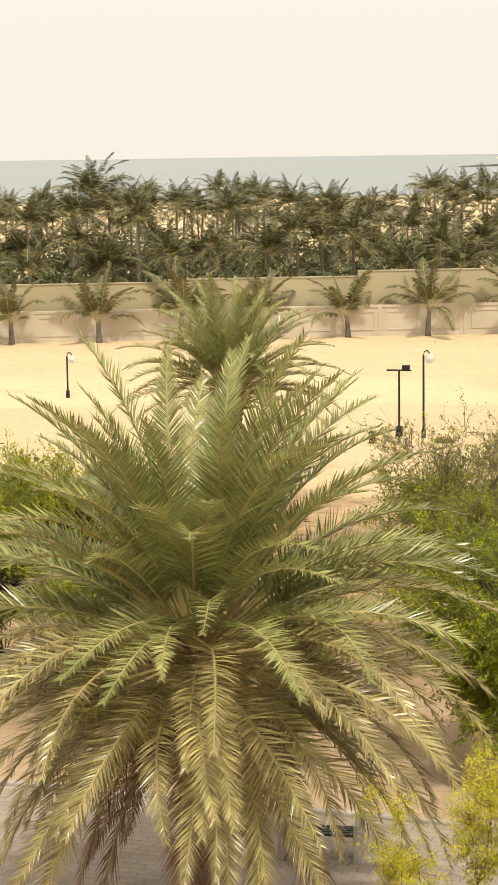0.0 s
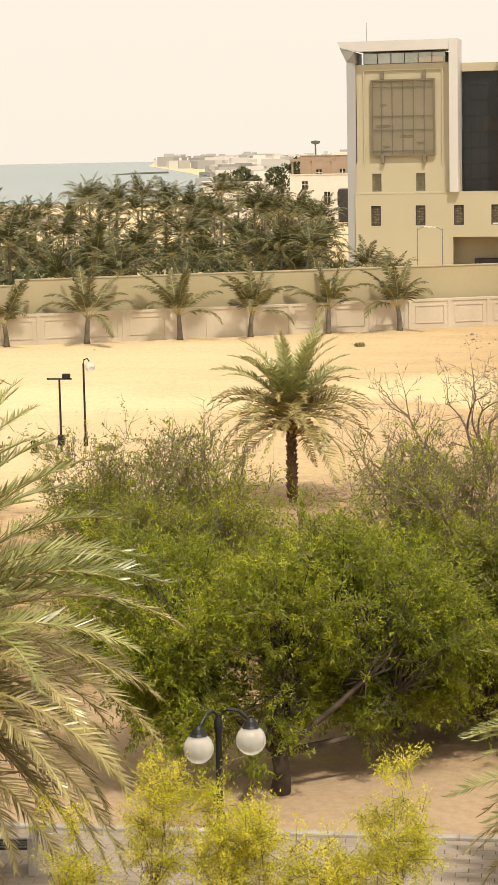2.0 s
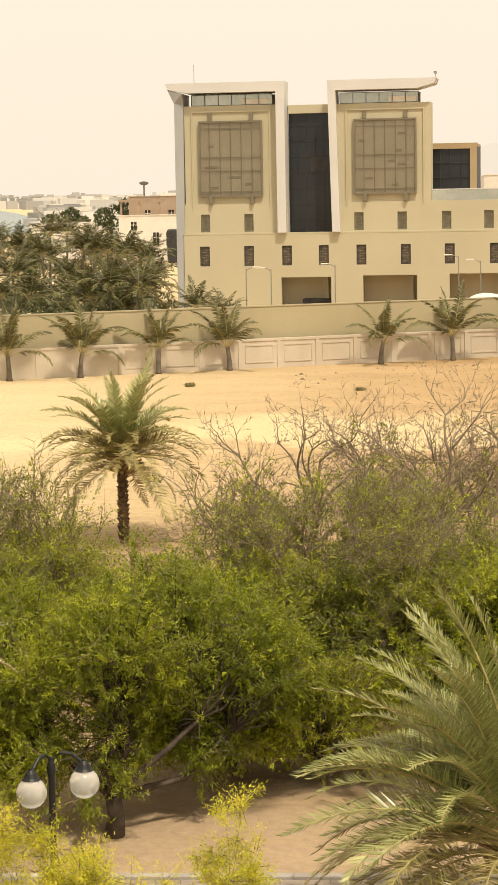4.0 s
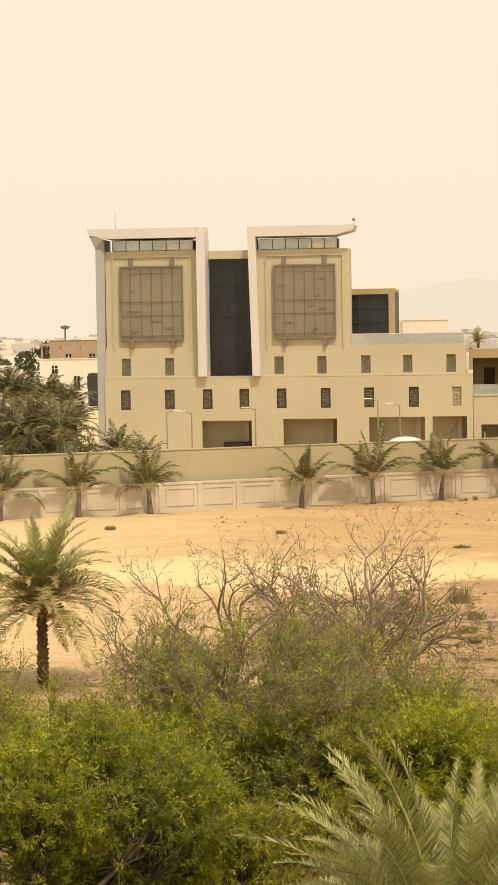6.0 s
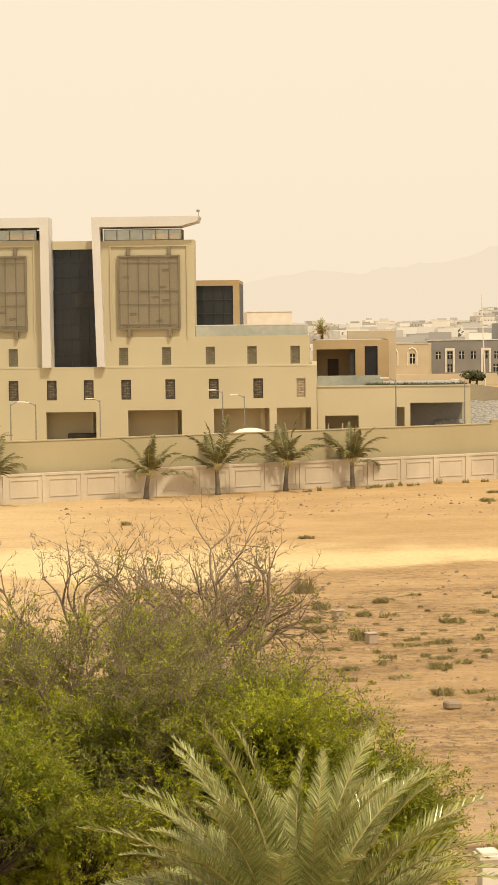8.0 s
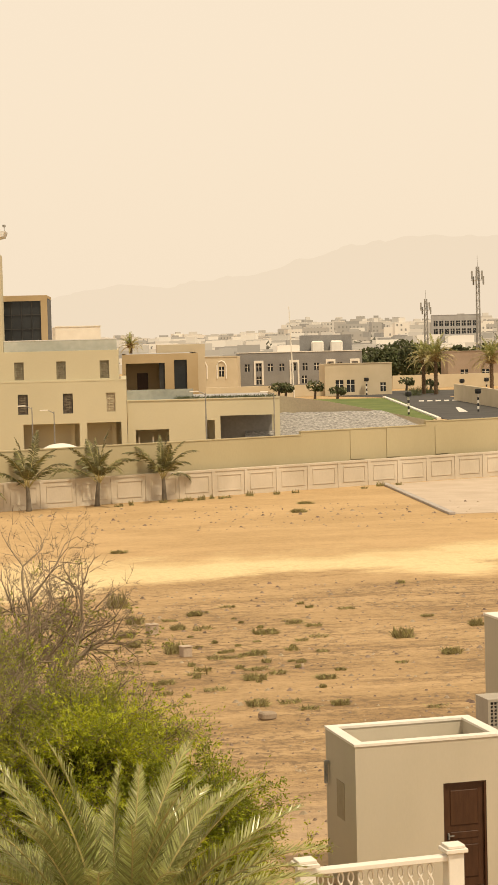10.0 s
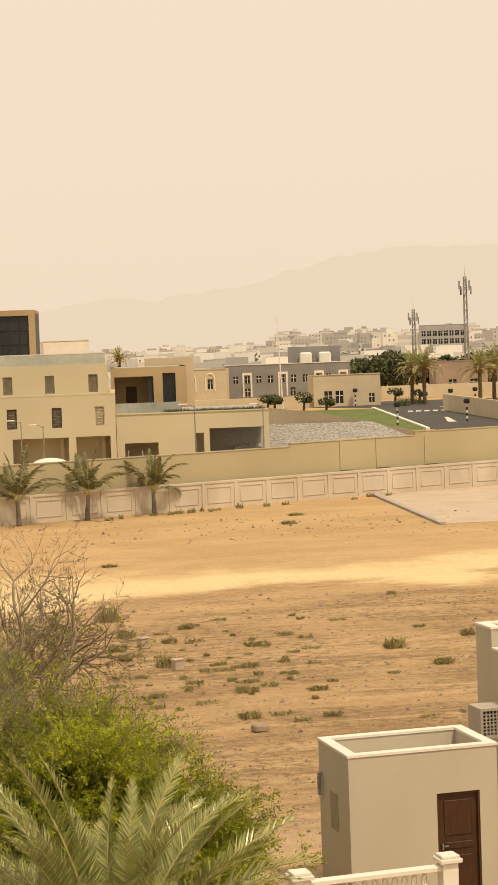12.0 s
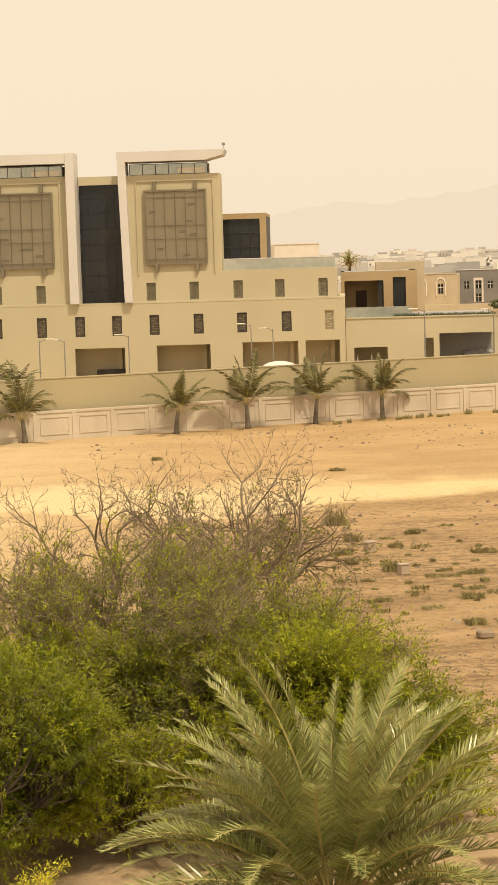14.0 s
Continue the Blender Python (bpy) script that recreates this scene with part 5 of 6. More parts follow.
# ---- garden path ----
root = empty("pavement", pose(0, 0, 0), "lilac-grey block paving of the garden path", "pavement", kind="structure")
part("bed", boxes((-22, 6.0, 20, 30.55, -0.1, 0.02)), M["concrete"], root)
k = 0
kerb_me = None
x = -22.0
while x < 6.0:
    bm = boxes((0.004, 0.996, 0, 0.15, 0, 0.13), bevel=0.02) if kerb_me is None else None
    if bm:
        ob = part("kerb_stone", bm, M["kerb"], root)
        kerb_me = ob.data
    else:
        ob = new("kerb_stone", kerb_me)
        ob.parent = root
    ob.location = (x, 30.56, 0)
    x += 1.0
bm = boxes((0.004, 0.396, 0.004, 0.196, 0, 0.05), bevel=0.008)
pave = part("paver", bm, M["paver"], root)
pave.location = (-11.0, 30.3, 0.02)
for r_ in range(13):
    for c_ in range(22):
        if r_ == 0 and c_ == 0:
            continue
        ob = new("paver", pave.data)
        ob.parent = root
        ob.location = (-8.0 + c_ * 0.4 + (0.2 if r_ % 2 else 0), 30.34 - r_ * 0.2, 0.02)
verts, faces = [], []
for r_ in range(13, 30):
    for c_ in range(-34, 34):
        b0, x, y = len(verts), -8.0 + c_ * 0.4 + (0.2 if r_ % 2 else 0), 30.34 - r_ * 0.2
        verts += [(x + a_, y + b_, z_) for z_ in (0.02, 0.07) for a_, b_ in ((0.004, 0.004), (0.396, 0.004), (0.396, 0.196), (0.004, 0.196))]
        faces += [(b0 + 4, b0 + 5, b0 + 6, b0 + 7), (b0, b0 + 1, b0 + 5, b0 + 4), (b0 + 1, b0 + 2, b0 + 6, b0 + 5), (b0 + 2, b0 + 3, b0 + 7, b0 + 6), (b0 + 3, b0, b0 + 4, b0 + 7)]
for r_ in range(13):
    for c_ in list(range(-34, 0)) + list(range(22, 34)):
        b0, x, y = len(verts), -8.0 + c_ * 0.4 + (0.2 if r_ % 2 else 0), 30.34 - r_ * 0.2
        verts += [(x + a_, y + b_, z_) for z_ in (0.02, 0.07) for a_, b_ in ((0.004, 0.004), (0.396, 0.004), (0.396, 0.196), (0.004, 0.196))]
        faces += [(b0 + 4, b0 + 5, b0 + 6, b0 + 7), (b0, b0 + 1, b0 + 5, b0 + 4), (b0 + 1, b0 + 2, b0 + 6, b0 + 5), (b0 + 2, b0 + 3, b0 + 7, b0 + 6), (b0 + 3, b0, b0 + 4, b0 + 7)]
tagged(link("pavers_rest", verts, faces, M["paver"], root), kind="stuff")


# ---- lamps, bins, posts ----
def globe_lamp(x, y, h, arms, label):
    root = empty("garden_lamp", pose(x, y, 0), label, "lamp", "garden lamps")
    v, f = lathe([(0.10, 0), (0.10, 0.25), (0.055, 0.35), (0.045, h - 0.25), (0.06, h - 0.2), (0.06, h - 0.1), (0.02, h)], 10)
    link("pole", v, f, M["black_metal"], root, smooth=True)
    for an, reach in arms:
        c, s_ = math.cos(radians(an)), math.sin(radians(an))
        pts = [(q * c, q * s_, h + z) for q, z in ((0.02, -0.16), (0.05 * reach, 0.0), (0.3 * reach, 0.07), (0.62 * reach, 0.05), (0.86 * reach, -0.04), (reach, -0.12))]
        v, f = tube(pts, [0.024] * len(pts), 7)
        link("arm", v, f, M["black_metal"], root)
        v, f = lathe([(0.03, 0.10), (0.07, 0.06), (0.10, 0.0), (0.13, -0.03)], 12)
        link("cap", [(q[0] + reach * c, q[1] + reach * s_, q[2] + h - 0.15) for q in v], f, M["black_metal"], root)
        v, f = lathe([(0.205 * math.sin(math.pi * i / 10) + 1e-4, -0.205 * math.cos(math.pi * i / 10)) for i in range(11)], 16)
        link("globe", [(q[0] + reach * c, q[1] + reach * s_, q[2] + h - 0.36) for q in v], f, M["frost"], root, "frosted glass globe", smooth=True)
    return root


globe_lamp(-3.99, 25.15, 3.66, ((240, 0.42), (8, 0.43)), "black garden lamp with two frosted globes beside the path")


def single_lamp(x, y, h, label):
    root = empty("lamp_post", pose(x, y, 0), label, "lamp", "lamps on the lot")
    v, f = lathe([(0.09, 0), (0.09, 0.3), (0.045, 0.4), (0.04, h), (0.01, h + 0.02)], 8)
    link("pole", v, f, M["black_metal"], root)
    pts = [(0, 0, h), (0.03, 0, h + 0.15), (0.15, 0, h + 0.2), (0.24, 0, h + 0.08)]
    v, f = tube(pts, [0.03] * 4, 6)
    link("arm", v, f, M["black_metal"], root)
    v, f = lathe([(0.20 * math.sin(math.pi * i / 8) + 1e-4, -0.20 * math.cos(math.pi * i / 8)) for i in range(9)], 12)
    link("globe", [(q[0] + 0.26, q[1], q[2] + h - 0.12) for q in v], f, M["frost"], root, "frosted glass globe", smooth=True)


single_lamp(-16.69, 74.09, 3.2, "single-globe lamp post on the sand")
single_lamp(-35.4, 83.2, 1.9, "single-globe lamp post far off on the sand")
fl = empty("floodlight_mast", pose(-17.3, 72.6, 0), "thin mast with crossbar and small floodlight", "floodlight")
v, f = tube([(0, 0, 0), (0, 0, 2.75)], [0.05, 0.04], 6)
link("pole", v, f, M["black_metal"], fl)
part("crossbar", boxes((-0.48, 0.48, -0.03, 0.03, 2.75, 2.81)), M["black_metal"], fl)
part("lamp_head", boxes((0.12, 0.42, -0.08, 0.08, 2.812, 2.98), bevel=0.02), M["black_metal"], fl)
part("control_box", boxes((-0.12, 0.14, -0.12, 0.1, 0.25, 0.65), bevel=0.02), M["black_metal"], fl)
v, f = lathe([(0.14, 0), (0.15, 0.4), (0.13, 0.44), (0.05, 0.46)], 10)
bn = link("utility_box", v, f, M["black_metal"])
bn.matrix_basis = pose(-18.3, 72.4, 0)
tagged(bn, "small dark round post box standing on sand", "box")

v, f = lathe([(0.20, 0), (0.22, 0.85), (0.24, 0.88), (0.24, 0.95), (0.15, 1.0), (0.01, 1.01)], 14)
bn = link("litter_bin", v, f, M["black_metal"], smooth=False)
bn.matrix_basis = pose(-2.62, 26.4, 0)
tagged(bn, "dark cylindrical litter bin on the path", "bin")
bench = empty("bench", pose(-8.1, 28.6, 0.07, 0, 0, 6), "dark slatted bench with pale concrete ends on the path", "bench")
for x0 in (-0.65, 0.55):
    part("end", boxes((x0, x0 + 0.1, -0.25, 0.25, 0, 0.62), bevel=0.015), M["kerb"], bench)
for i in range(4):
    part("slat", boxes((-0.55, 0.55, -0.22 + i * 0.11, -0.14 + i * 0.11, 0.42, 0.46)), M["frame"], bench)


# ---- lot: goal frame, boxes, rubble, shrubs ----
goal = empty("goal_frame", pose(5.0, 81.2, 0, 0, 0, -50), "thin rusty steel goal frame with slanted stays", "goal")
for x in (0.0, 1.9):
    v, f = tube([(x, 0, 0), (x, 0, 1.95)], [0.02, 0.02], 6)
    link("post", v, f, M["rusty"], goal)
    v, f = tube([(x, 0, 1.9), (x + 0.9, -0.8, 0.5), (x + 1.2, -1.0, 0)], [0.014] * 3, 5)
    link("stay", v, f, M["rusty"], goal)
v, f = tube([(0, 0, 1.95), (1.9, 0, 1.95)], [0.02, 0.02], 6)
link("crossbar", v, f, M["rusty"], goal)
for x, y, s, lab in ((8.21, 72.65, 0.36, "small pale concrete marker block on the lot"), (8.74, 67.19, 0.34, "small pinkish concrete marker block on the lot")):
    ob = part("marker_block", boxes((-s / 2, s / 2, -s / 2, s / 2, 0, s), (-s * 0.58, s * 0.58, -s * 0.58, s * 0.58, s, s * 1.12), bevel=0.02), M["marker"])
    ob.matrix_basis = pose(x, y, 0, 0, 0, 20)
    tagged(ob, lab, "block")
ob = part("stone_block", boxes((-0.25, 0.25, -0.16, 0.16, 0, 0.22), bevel=0.05), M["stone"])
ob.matrix_basis = pose(9.51, 55.4, 0, 3, 4, 25)
tagged(ob, "brown broken stone block on the soil", "stone")

SHRUBS = [(7.66, 80.2, 0.75, 1.1), (8.5, 68.0, 0.75, 0.7), (7.9, 75.5, 0.6, 0.5), (10.4, 77.0, 0.55, 0.35), (12.3, 71.5, 0.9, 0.35), (16.9, 69.0, 0.7, 0.65), (20.2, 71.0, 0.5, 0.45), (17.6, 65.0, 0.6, 0.4),
          (10.3, 62.0, 0.7, 0.35), (9.6, 57.5, 0.6, 0.35), (7.2, 72.2, 0.6, 0.4), (11.2, 66.8, 0.6, 0.3), (12.0, 57.0, 0.5, 0.3), (7.2, 69.8, 0.5, 0.4), (9.3, 73.5, 0.5, 0.35),
          (-9.2, 113.0, 0.55, 0.4), (0.6, 109.5, 0.5, 0.35), (9.8, 101.0, 0.8, 0.25), (22.9, 120.0, 0.9, 0.4), (24.5, 126.0, 1.0, 0.3), (10.4, 46.5, 0.6, 0.5), (7.4, 62.0, 0.5, 0.25), (-15.6, 73.0, 0.7, 0.4), (12.5, 61.5, 0.6, 0.25)]
for i, (x, y, r_, h) in enumerate(SHRUBS):
    tuft("dry_shrub", (x, y), r_ * 0.95, h * 0.62, 230, 500 + i, "dry grey-green desert shrub rooted in sand")
rg = random.Random(78)
for i in range(90):
    az, d = rg.gauss(9.0, 3.2), rg.gauss(68, 8)
    if not 4.2 < az < 17:
        continue
    p = spot(az, d)
    tuft("dry_shrub", (p.x, p.y), 0.18 + 0.6 * rg.random() ** 2, rg.uniform(0.06, 0.17), 70, 540 + i, "small dry tuft on stony soil")
for i in range(16):
    az = rg.uniform(5.5, 14.5)
    q = spot(az, 125.6 / (math.cos(radians(az)) - 0.394 * math.sin(radians(az))) - rg.uniform(0.4, 1.6))
    tuft("dry_shrub", (q.x, q.y), rg.uniform(0.3, 0.6), rg.uniform(0.15, 0.4), 60, 600 + i, "small dry tuft at the foot of the wall")
rg = random.Random(77)
verts, faces = [], []
for i in range(4200):
    d = 38 + 90 * rg.random() ** 1.3
    az = rg.uniform(-2, 17) if rg.random() < 0.85 else rg.uniform(-20, 17)
    p = spot(az, d)
    if p.y > 123 + 0.394 * p.x or 88 < d < 112:
        continue
    s = (rg.uniform(0.010, 0.036) if rg.random() < 0.93 else rg.uniform(0.04, 0.065)) * (1.0 + d / 140)
    b0 = len(verts)
    an = rg.uniform(0, 6)
    ring = [(p.x + s * 1.4 * math.cos(an + q * 1.57), p.y + s * math.sin(an + q * 1.57), 0.0) for q in range(4)]
    verts += ring + [(p.x + s * 0.5 * math.cos(an + q * 1.57 + 0.4), p.y + s * 0.5 * math.sin(an + q * 1.57 + 0.4), s * rg.uniform(0.6, 1.1)) for q in range(4)]
    faces += [(b0 + q, b0 + (q + 1) % 4, b0 + 4 + (q + 1) % 4, b0 + 4 + q) for q in range(4)] + [(b0 + 4, b0 + 5, b0 + 6, b0 + 7)]
tagged(link("rubble", verts, faces, M["stone"]), "scattered brown stones and clods on bare soil", "stones", kind="stuff")

# ---- lime-green young trees at the path ----
for i, (c, h, rr, n) in enumerate((((-4.35, 21.7), 4.15, 0.30, 26), ((-3.15, 21.8), 4.3, 0.30, 30), ((-1.52, 21.95), 4.2, 0.34, 30), ((-3.6, 21.5), 3.5, 0.34, 26), ((-2.85, 21.6), 3.65, 0.40, 32), ((-1.85, 21.9), 3.4, 0.34, 22), ((-5.15, 22.0), 3.5, 0.30, 24))):
    broad_tree("young_tree", (*c, 0), [((c[0], c[1], h - 0.40), (rr, rr, 0.45)), ((c[0] + (-0.22 if i % 2 else 0.2), c[1], h - 1.1), (rr * 1.5, rr * 1.2, 0.5))], n, 6, 64, M["leaf_lime"], "young tree with bright lime-green feathery leaves", 60 + i, 0.026,
               leaf=(0.042, 0.013), twig_len=0.34, forks=5, group="lime-green young trees", droop=0.35, lump=0.12, per=4, shoots=0.25, shoot="leaf_lime_young")


# ---- street lamps round the office ----
def street_lamp(x, y, h, sg, two=False, base=0.0):
    root = empty("street_lamp", pose(x, y, base), "slim grey street lamp with a short arm", "street lamp", "street lamps by the office")
    v, f = tube([(0, 0, 0), (0, 0, h)], [0.075, 0.045], 6)
    link("pole", v, f, M["grey_metal"], root)
    for q in ((sg,) if not two else (-1, 1)):
        v, f = tube([(0, 0, h - 0.15), (q * 0.35, 0, h + 0.05), (q * 0.6, 0, h + 0.1)], [0.035] * 3, 5)
        link("arm", v, f, M["grey_metal"], root)
        part("lamp_head", boxes((min(q * 0.5, q * 1.15), max(q * 0.5, q * 1.15), -0.12, 0.12, h + 0.06, h + 0.15), bevel=0.02), M["white"], root)


for az, d, h, sg in ((-2.96, 156, 5.1, 1), (-2.24, 157, 5.0, -1), (-0.39, 158, 5.2, -1), (3.16, 160, 5.7, -1), (3.79, 160, 5.3, -1), (8.18, 142, 7.0, -1), (10.16, 165, 6.2, -1), (17.3, 170, 6.0, 1)):
    p = spot(az, d)
    street_lamp(p.x, p.y, h, sg)
for az, d, h in ((-20.95, 165, 4.7), (-12.75, 170, 4.5), (-12.95, 165, 4.2)):
    p = spot(az, d)
    street_lamp(p.x, p.y, h, 1)
p = spot(3.95, 151)
v, f = lathe([(1.45 * math.cos(q * 0.157), 2.55 + 0.62 * math.sin(q * 0.157)) for q in range(10)] + [(0.02, 3.18)], 18)
v2, f2 = lathe([(1.4, 0), (1.4, 2.55)], 18)
dome = link("water_tank", v2 + v, f2 + [tuple(i + len(v2) for i in q) for q in f], M["white"], smooth=True)
dome.matrix_basis = pose(p.x, p.y, 0)
tagged(dome, "white domed water tank behind the wall", "tank")

# ---- houses by the sea ----
def plain_house(name, az, d, w_, depth, h, material, label, ang=0, roof=None, wins=(), z0=0.0):
    p = spot(az, d)
    root = empty(name, pose(p.x, p.y, z0, 0, 0, ang), label, "house", "distant houses")
    holes = [(x - a_ / 2, x + a_ / 2, z, z + b_) for x, z, a_, b_ in wins]
    part("wall", holed(0, w_, 0, h, 0, 0.3, holes), material, root)
    part("wall", boxes((0, 0.3, 0.3, depth, 0, h), (w_ - 0.3, w_, 0.3, depth, 0, h), (0.3, w_ - 0.3, depth - 0.3, depth, 0, h)), material, root)
    part("roof", boxes((0.3, w_ - 0.3, 0.3, depth - 0.3, h - 0.6, h - 0.3)), M["roof_grey"], root)
    part("parapet", boxes((-0.1, w_ + 0.1, -0.1, 0.3, h, h + 0.15)), roof or material, root)
    for x, z, a_, b_ in wins:
        win = part("window", boxes((x - a_ / 2, x + a_ / 2, 0.15, 0.2, z, z + b_)), M["glass"], root)
        part("frame", boxes((x - 0.05, x + 0.05, 0.1, 0.148, z, z + b_), (x - a_ / 2, x + a_ / 2, 0.1, 0.148, z + b_ * 0.6, z + b_ * 0.6 + 0.08)), M["white"], win)
    return root


plain_house("seaside_villa", -6.6, 330, 11.5, 12, 7.6, M["white"], "white two-storey villa among the palms", -4, wins=((6.2, 2.6, 1.0, 2.2), (8.4, 2.6, 1.0, 2.2), (2.5, 5.2, 1.0, 1.4)))
tank = spot(-5.05, 322)
ob = part("roof_tank", boxes((-0.9, 0.9, -0.9, 0.9, 0, 5.4), bevel=0.2), M["frame"])
ob.matrix_basis = pose(tank.x, tank.y, 0)
tagged(ob, "black water tank beside a white villa", "tank")
plain_house("seaside_villa", -6.3, 420, 16, 14, 10.6, M["villa_pink"], "pink-brown house with a flat roof", -4, wins=((4, 6, 1.2, 1.8), (9, 6, 1.2, 1.8), (13, 7.6, 1.2, 1.8)))
pg = empty("roof_pergola", pose(*spot(-6.6, 395)[:2], 0, 0, 0, -4), "tan roof pergola on slender posts", "pergola")
part("roof", boxes((0, 8.5, 0, 5, 9.6, 10.1)), M["villa_pink"], pg)
for x in (0.3, 4.0, 8.0):
    part("post", boxes((x, x + 0.35, 0.3, 0.65, 0, 9.6)), M["villa_pink"], pg)
plain_house("seaside_hall", -9.15, 345, 8.5, 16, 6.4, M["white"], "low white hall with a grey roof", -3, roof=M["roof_grey"])
plain_house("seaside_hall", -9.3, 300, 7, 8, 3.6, M["white"], "low white garden building", -3)
plain_house("beach_pavilion", -18.0, 305, 16, 10, 1.75, M["concrete"], "long low pale beach pavilion", 4)
plain_house("beach_pavilion", -15.2, 318, 13, 10, 1.9, M["concrete"], "long low pale beach pavilion", 4)
# white wavy tent roofs on the beach
for az, d, w_ in ((-15.0, 345, 7.0), (-13.4, 352, 6.0), (-17.2, 350, 6.0)):
    p = spot(az, d)
    verts, faces = [], []
    n = 10
    for i in range(n + 1):
        x = w_ * i / n
        z = 2.2 + 0.45 * math.cos(4 * math.pi * i / n)
        verts += [(x, 0, z), (x, 4, z), (x, 0, z - 0.12), (x, 4, z - 0.12)]
    for i in range(n):
        q = i * 4
        faces += [(q, q + 4, q + 5, q + 1), (q + 2, q + 3, q + 7, q + 6), (q, q + 2, q + 6, q + 4), (q + 1, q + 5, q + 7, q + 3)]
    root = empty("beach_tent", pose(p.x, p.y, 0, 0, 0, 8), "white wavy tent roof on the beach", "tent", "beach tents")
    link("canopy", verts, faces, M["white"], root)
    for x in (0.2, w_ - 0.2):
        for y in (0.2, 3.8):
            part("post", boxes((x - 0.06, x + 0.06, y - 0.06, y + 0.06, 0, 2.45)), M["white"], root)
# breakwater and light mast take on the far trees' haze glow
v, f = tube([spot(-11.7, 1290, 0.2), spot(-11.2, 1310, 0.5), spot(-10.7, 1330, 0.6), spot(-10.1, 1350, 0.6)], [0.3, 0.6, 0.8, 0.8], 6)
tagged(link("breakwater", v, f, M["far_tree"]), "dark rock breakwater reaching into the sea", "breakwater")
for az, d, h in ((-5.85, 640, 15),):
    p = spot(az, d)
    root = empty("light_mast", pose(p.x, p.y, 0), "tall thin floodlight mast with a ring of lamps", "mast")
    v, f = tube([(0, 0, 0), (0, 0, h)], [0.4, 0.25], 6)
    link("pole", v, f, M["far_tree"], root)
    v, f = lathe([(0.3, h - 1), (1.4, h - 0.6), (1.5, h), (0.2, h + 0.3)], 10)
    link("lamp_ring", v, f, M["far_tree"], root)


# ---- right side: lawn, drive, villas, city ----
def slab(name, pts, z, material, label, category, thick=0.1):
    bm = bmesh.new()
    top = [bm.verts.new((*p, z)) for p in pts]
    bot = [bm.verts.new((*p, z - thick)) for p in pts]
    bm.faces.new(top)
    n = len(pts)
    for i in range(n):
        bm.faces.new((top[i], bot[i], bot[(i + 1) % n], top[(i + 1) % n]))
    bmesh.ops.recalc_face_normals(bm, faces=bm.faces)
    return tagged(part(name, bm, material), label, category, kind="structure")


def xy(az, d):
    return tuple(spot(az, d)[:2])


slab("lawn", [xy(10.1, 332), xy(10.25, 282), xy(11.3, 262), xy(12.4, 248), xy(14.6, 243), xy(14.9, 252), xy(13.6, 330)], 0.10, M["lawn"], "clipped green lawn beside the drive", "lawn")
bank_v, bank_f = [], []
for i in range(25):
    az = 9.3 + 5.6 * i / 24
    for j in range(9):
        q = j / 8
        p = spot(az, 186 + 13 * q)
        bank_v.append((p.x, p.y, (0.3 + 2.9 * q ** 1.2) * min(1, (24 - i) / 9 + 0.25) + 0.12 * noise.noise((i * 0.9, j * 0.9, 4))))
bank_f = [(i * 9 + j, (i + 1) * 9 + j, (i + 1) * 9 + j + 1, i * 9 + j + 1) for i in range(24) for j in range(8)]
tagged(link("gravel_bank", bank_v, bank_f, M["gravel"]), "grey gravel bank below the lawn", "gravel", kind="structure")
slab("road", [xy(13.4, 335), xy(14.95, 250), xy(15.6, 240), xy(18.5, 236), xy(16.6, 285), xy(15.2, 335), xy(20.0, 350), xy(20, 372), xy(11.6, 372), xy(11.6, 350)], 0.06, M["asphalt"], "dark asphalt entrance drive", "road")
for i in range(7):
    slab("marking", [xy(14.35 + i * 0.24, 316), xy(14.5 + i * 0.24, 316), xy(14.5 + i * 0.24, 311), xy(14.35 + i * 0.24, 311)], 0.075, M["road_paint"], "worn white crossing bar on asphalt", "road marking", 0.01)
slab("marking", [xy(15.4, 285), xy(15.5, 285), xy(15.75, 268), xy(15.5, 268)], 0.075, M["road_paint"], "worn white arrow on asphalt", "road marking", 0.01)


def strip(name, a_, b_, w_, z0, z1, material, label, category):
    a_, b_ = Vector(a_), Vector(b_)
    L, ang = (b_ - a_).length, math.degrees(math.atan2(b_.y - a_.y, b_.x - a_.x))
    ob = part(name, boxes((0, L, -w_ / 2, w_ / 2, z0, z1), bevel=0.02), material)
    ob.matrix_basis = pose(a_.x, a_.y, 0, 0, 0, ang)
    return tagged(ob, label, category, kind="structure")


strip("kerb", xy(13.35, 333), xy(14.92, 247), 0.5, 0, 0.3, M["white"], "pale painted kerb along the drive", "kerb")
strip("kerb", xy(16.6, 287), xy(18.3, 240), 0.5, 0, 0.3, M["white"], "pale painted kerb along the drive", "kerb")
strip("wall_drive", xy(15.4, 315), xy(18.0, 250), 0.4, 0, 2.6, M["cream_wall"], "low cream wall stepping along the drive", "wall")
strip("wall_drive", xy(17.0, 250), xy(21.0, 252), 0.4, 0, 3.6, M["cream_wall"], "low cream wall stepping along the drive", "wall")
strip("wall_front", xy(6.6, 345), xy(12.0, 352), 0.4, 0, 2.1, M["cream_wall"], "long cream garden wall before the villas", "wall")
strip("wall_front", xy(13.6, 385), xy(21, 400), 0.4, 0, 2.6, M["cream_wall"], "long cream garden wall before the villas", "wall")
slab("forecourt", [xy(13.4, 143), xy(15.3, 119), xy(19, 121), xy(19, 154)], 0.03, M["forecourt"], "pinkish paved forecourt by the wall", "pavement")
strip("kerb", xy(13.3, 143), xy(15.25, 118.6), 0.4, 0, 0.16, M["kerb"], "concrete kerb of the forecourt", "kerb")

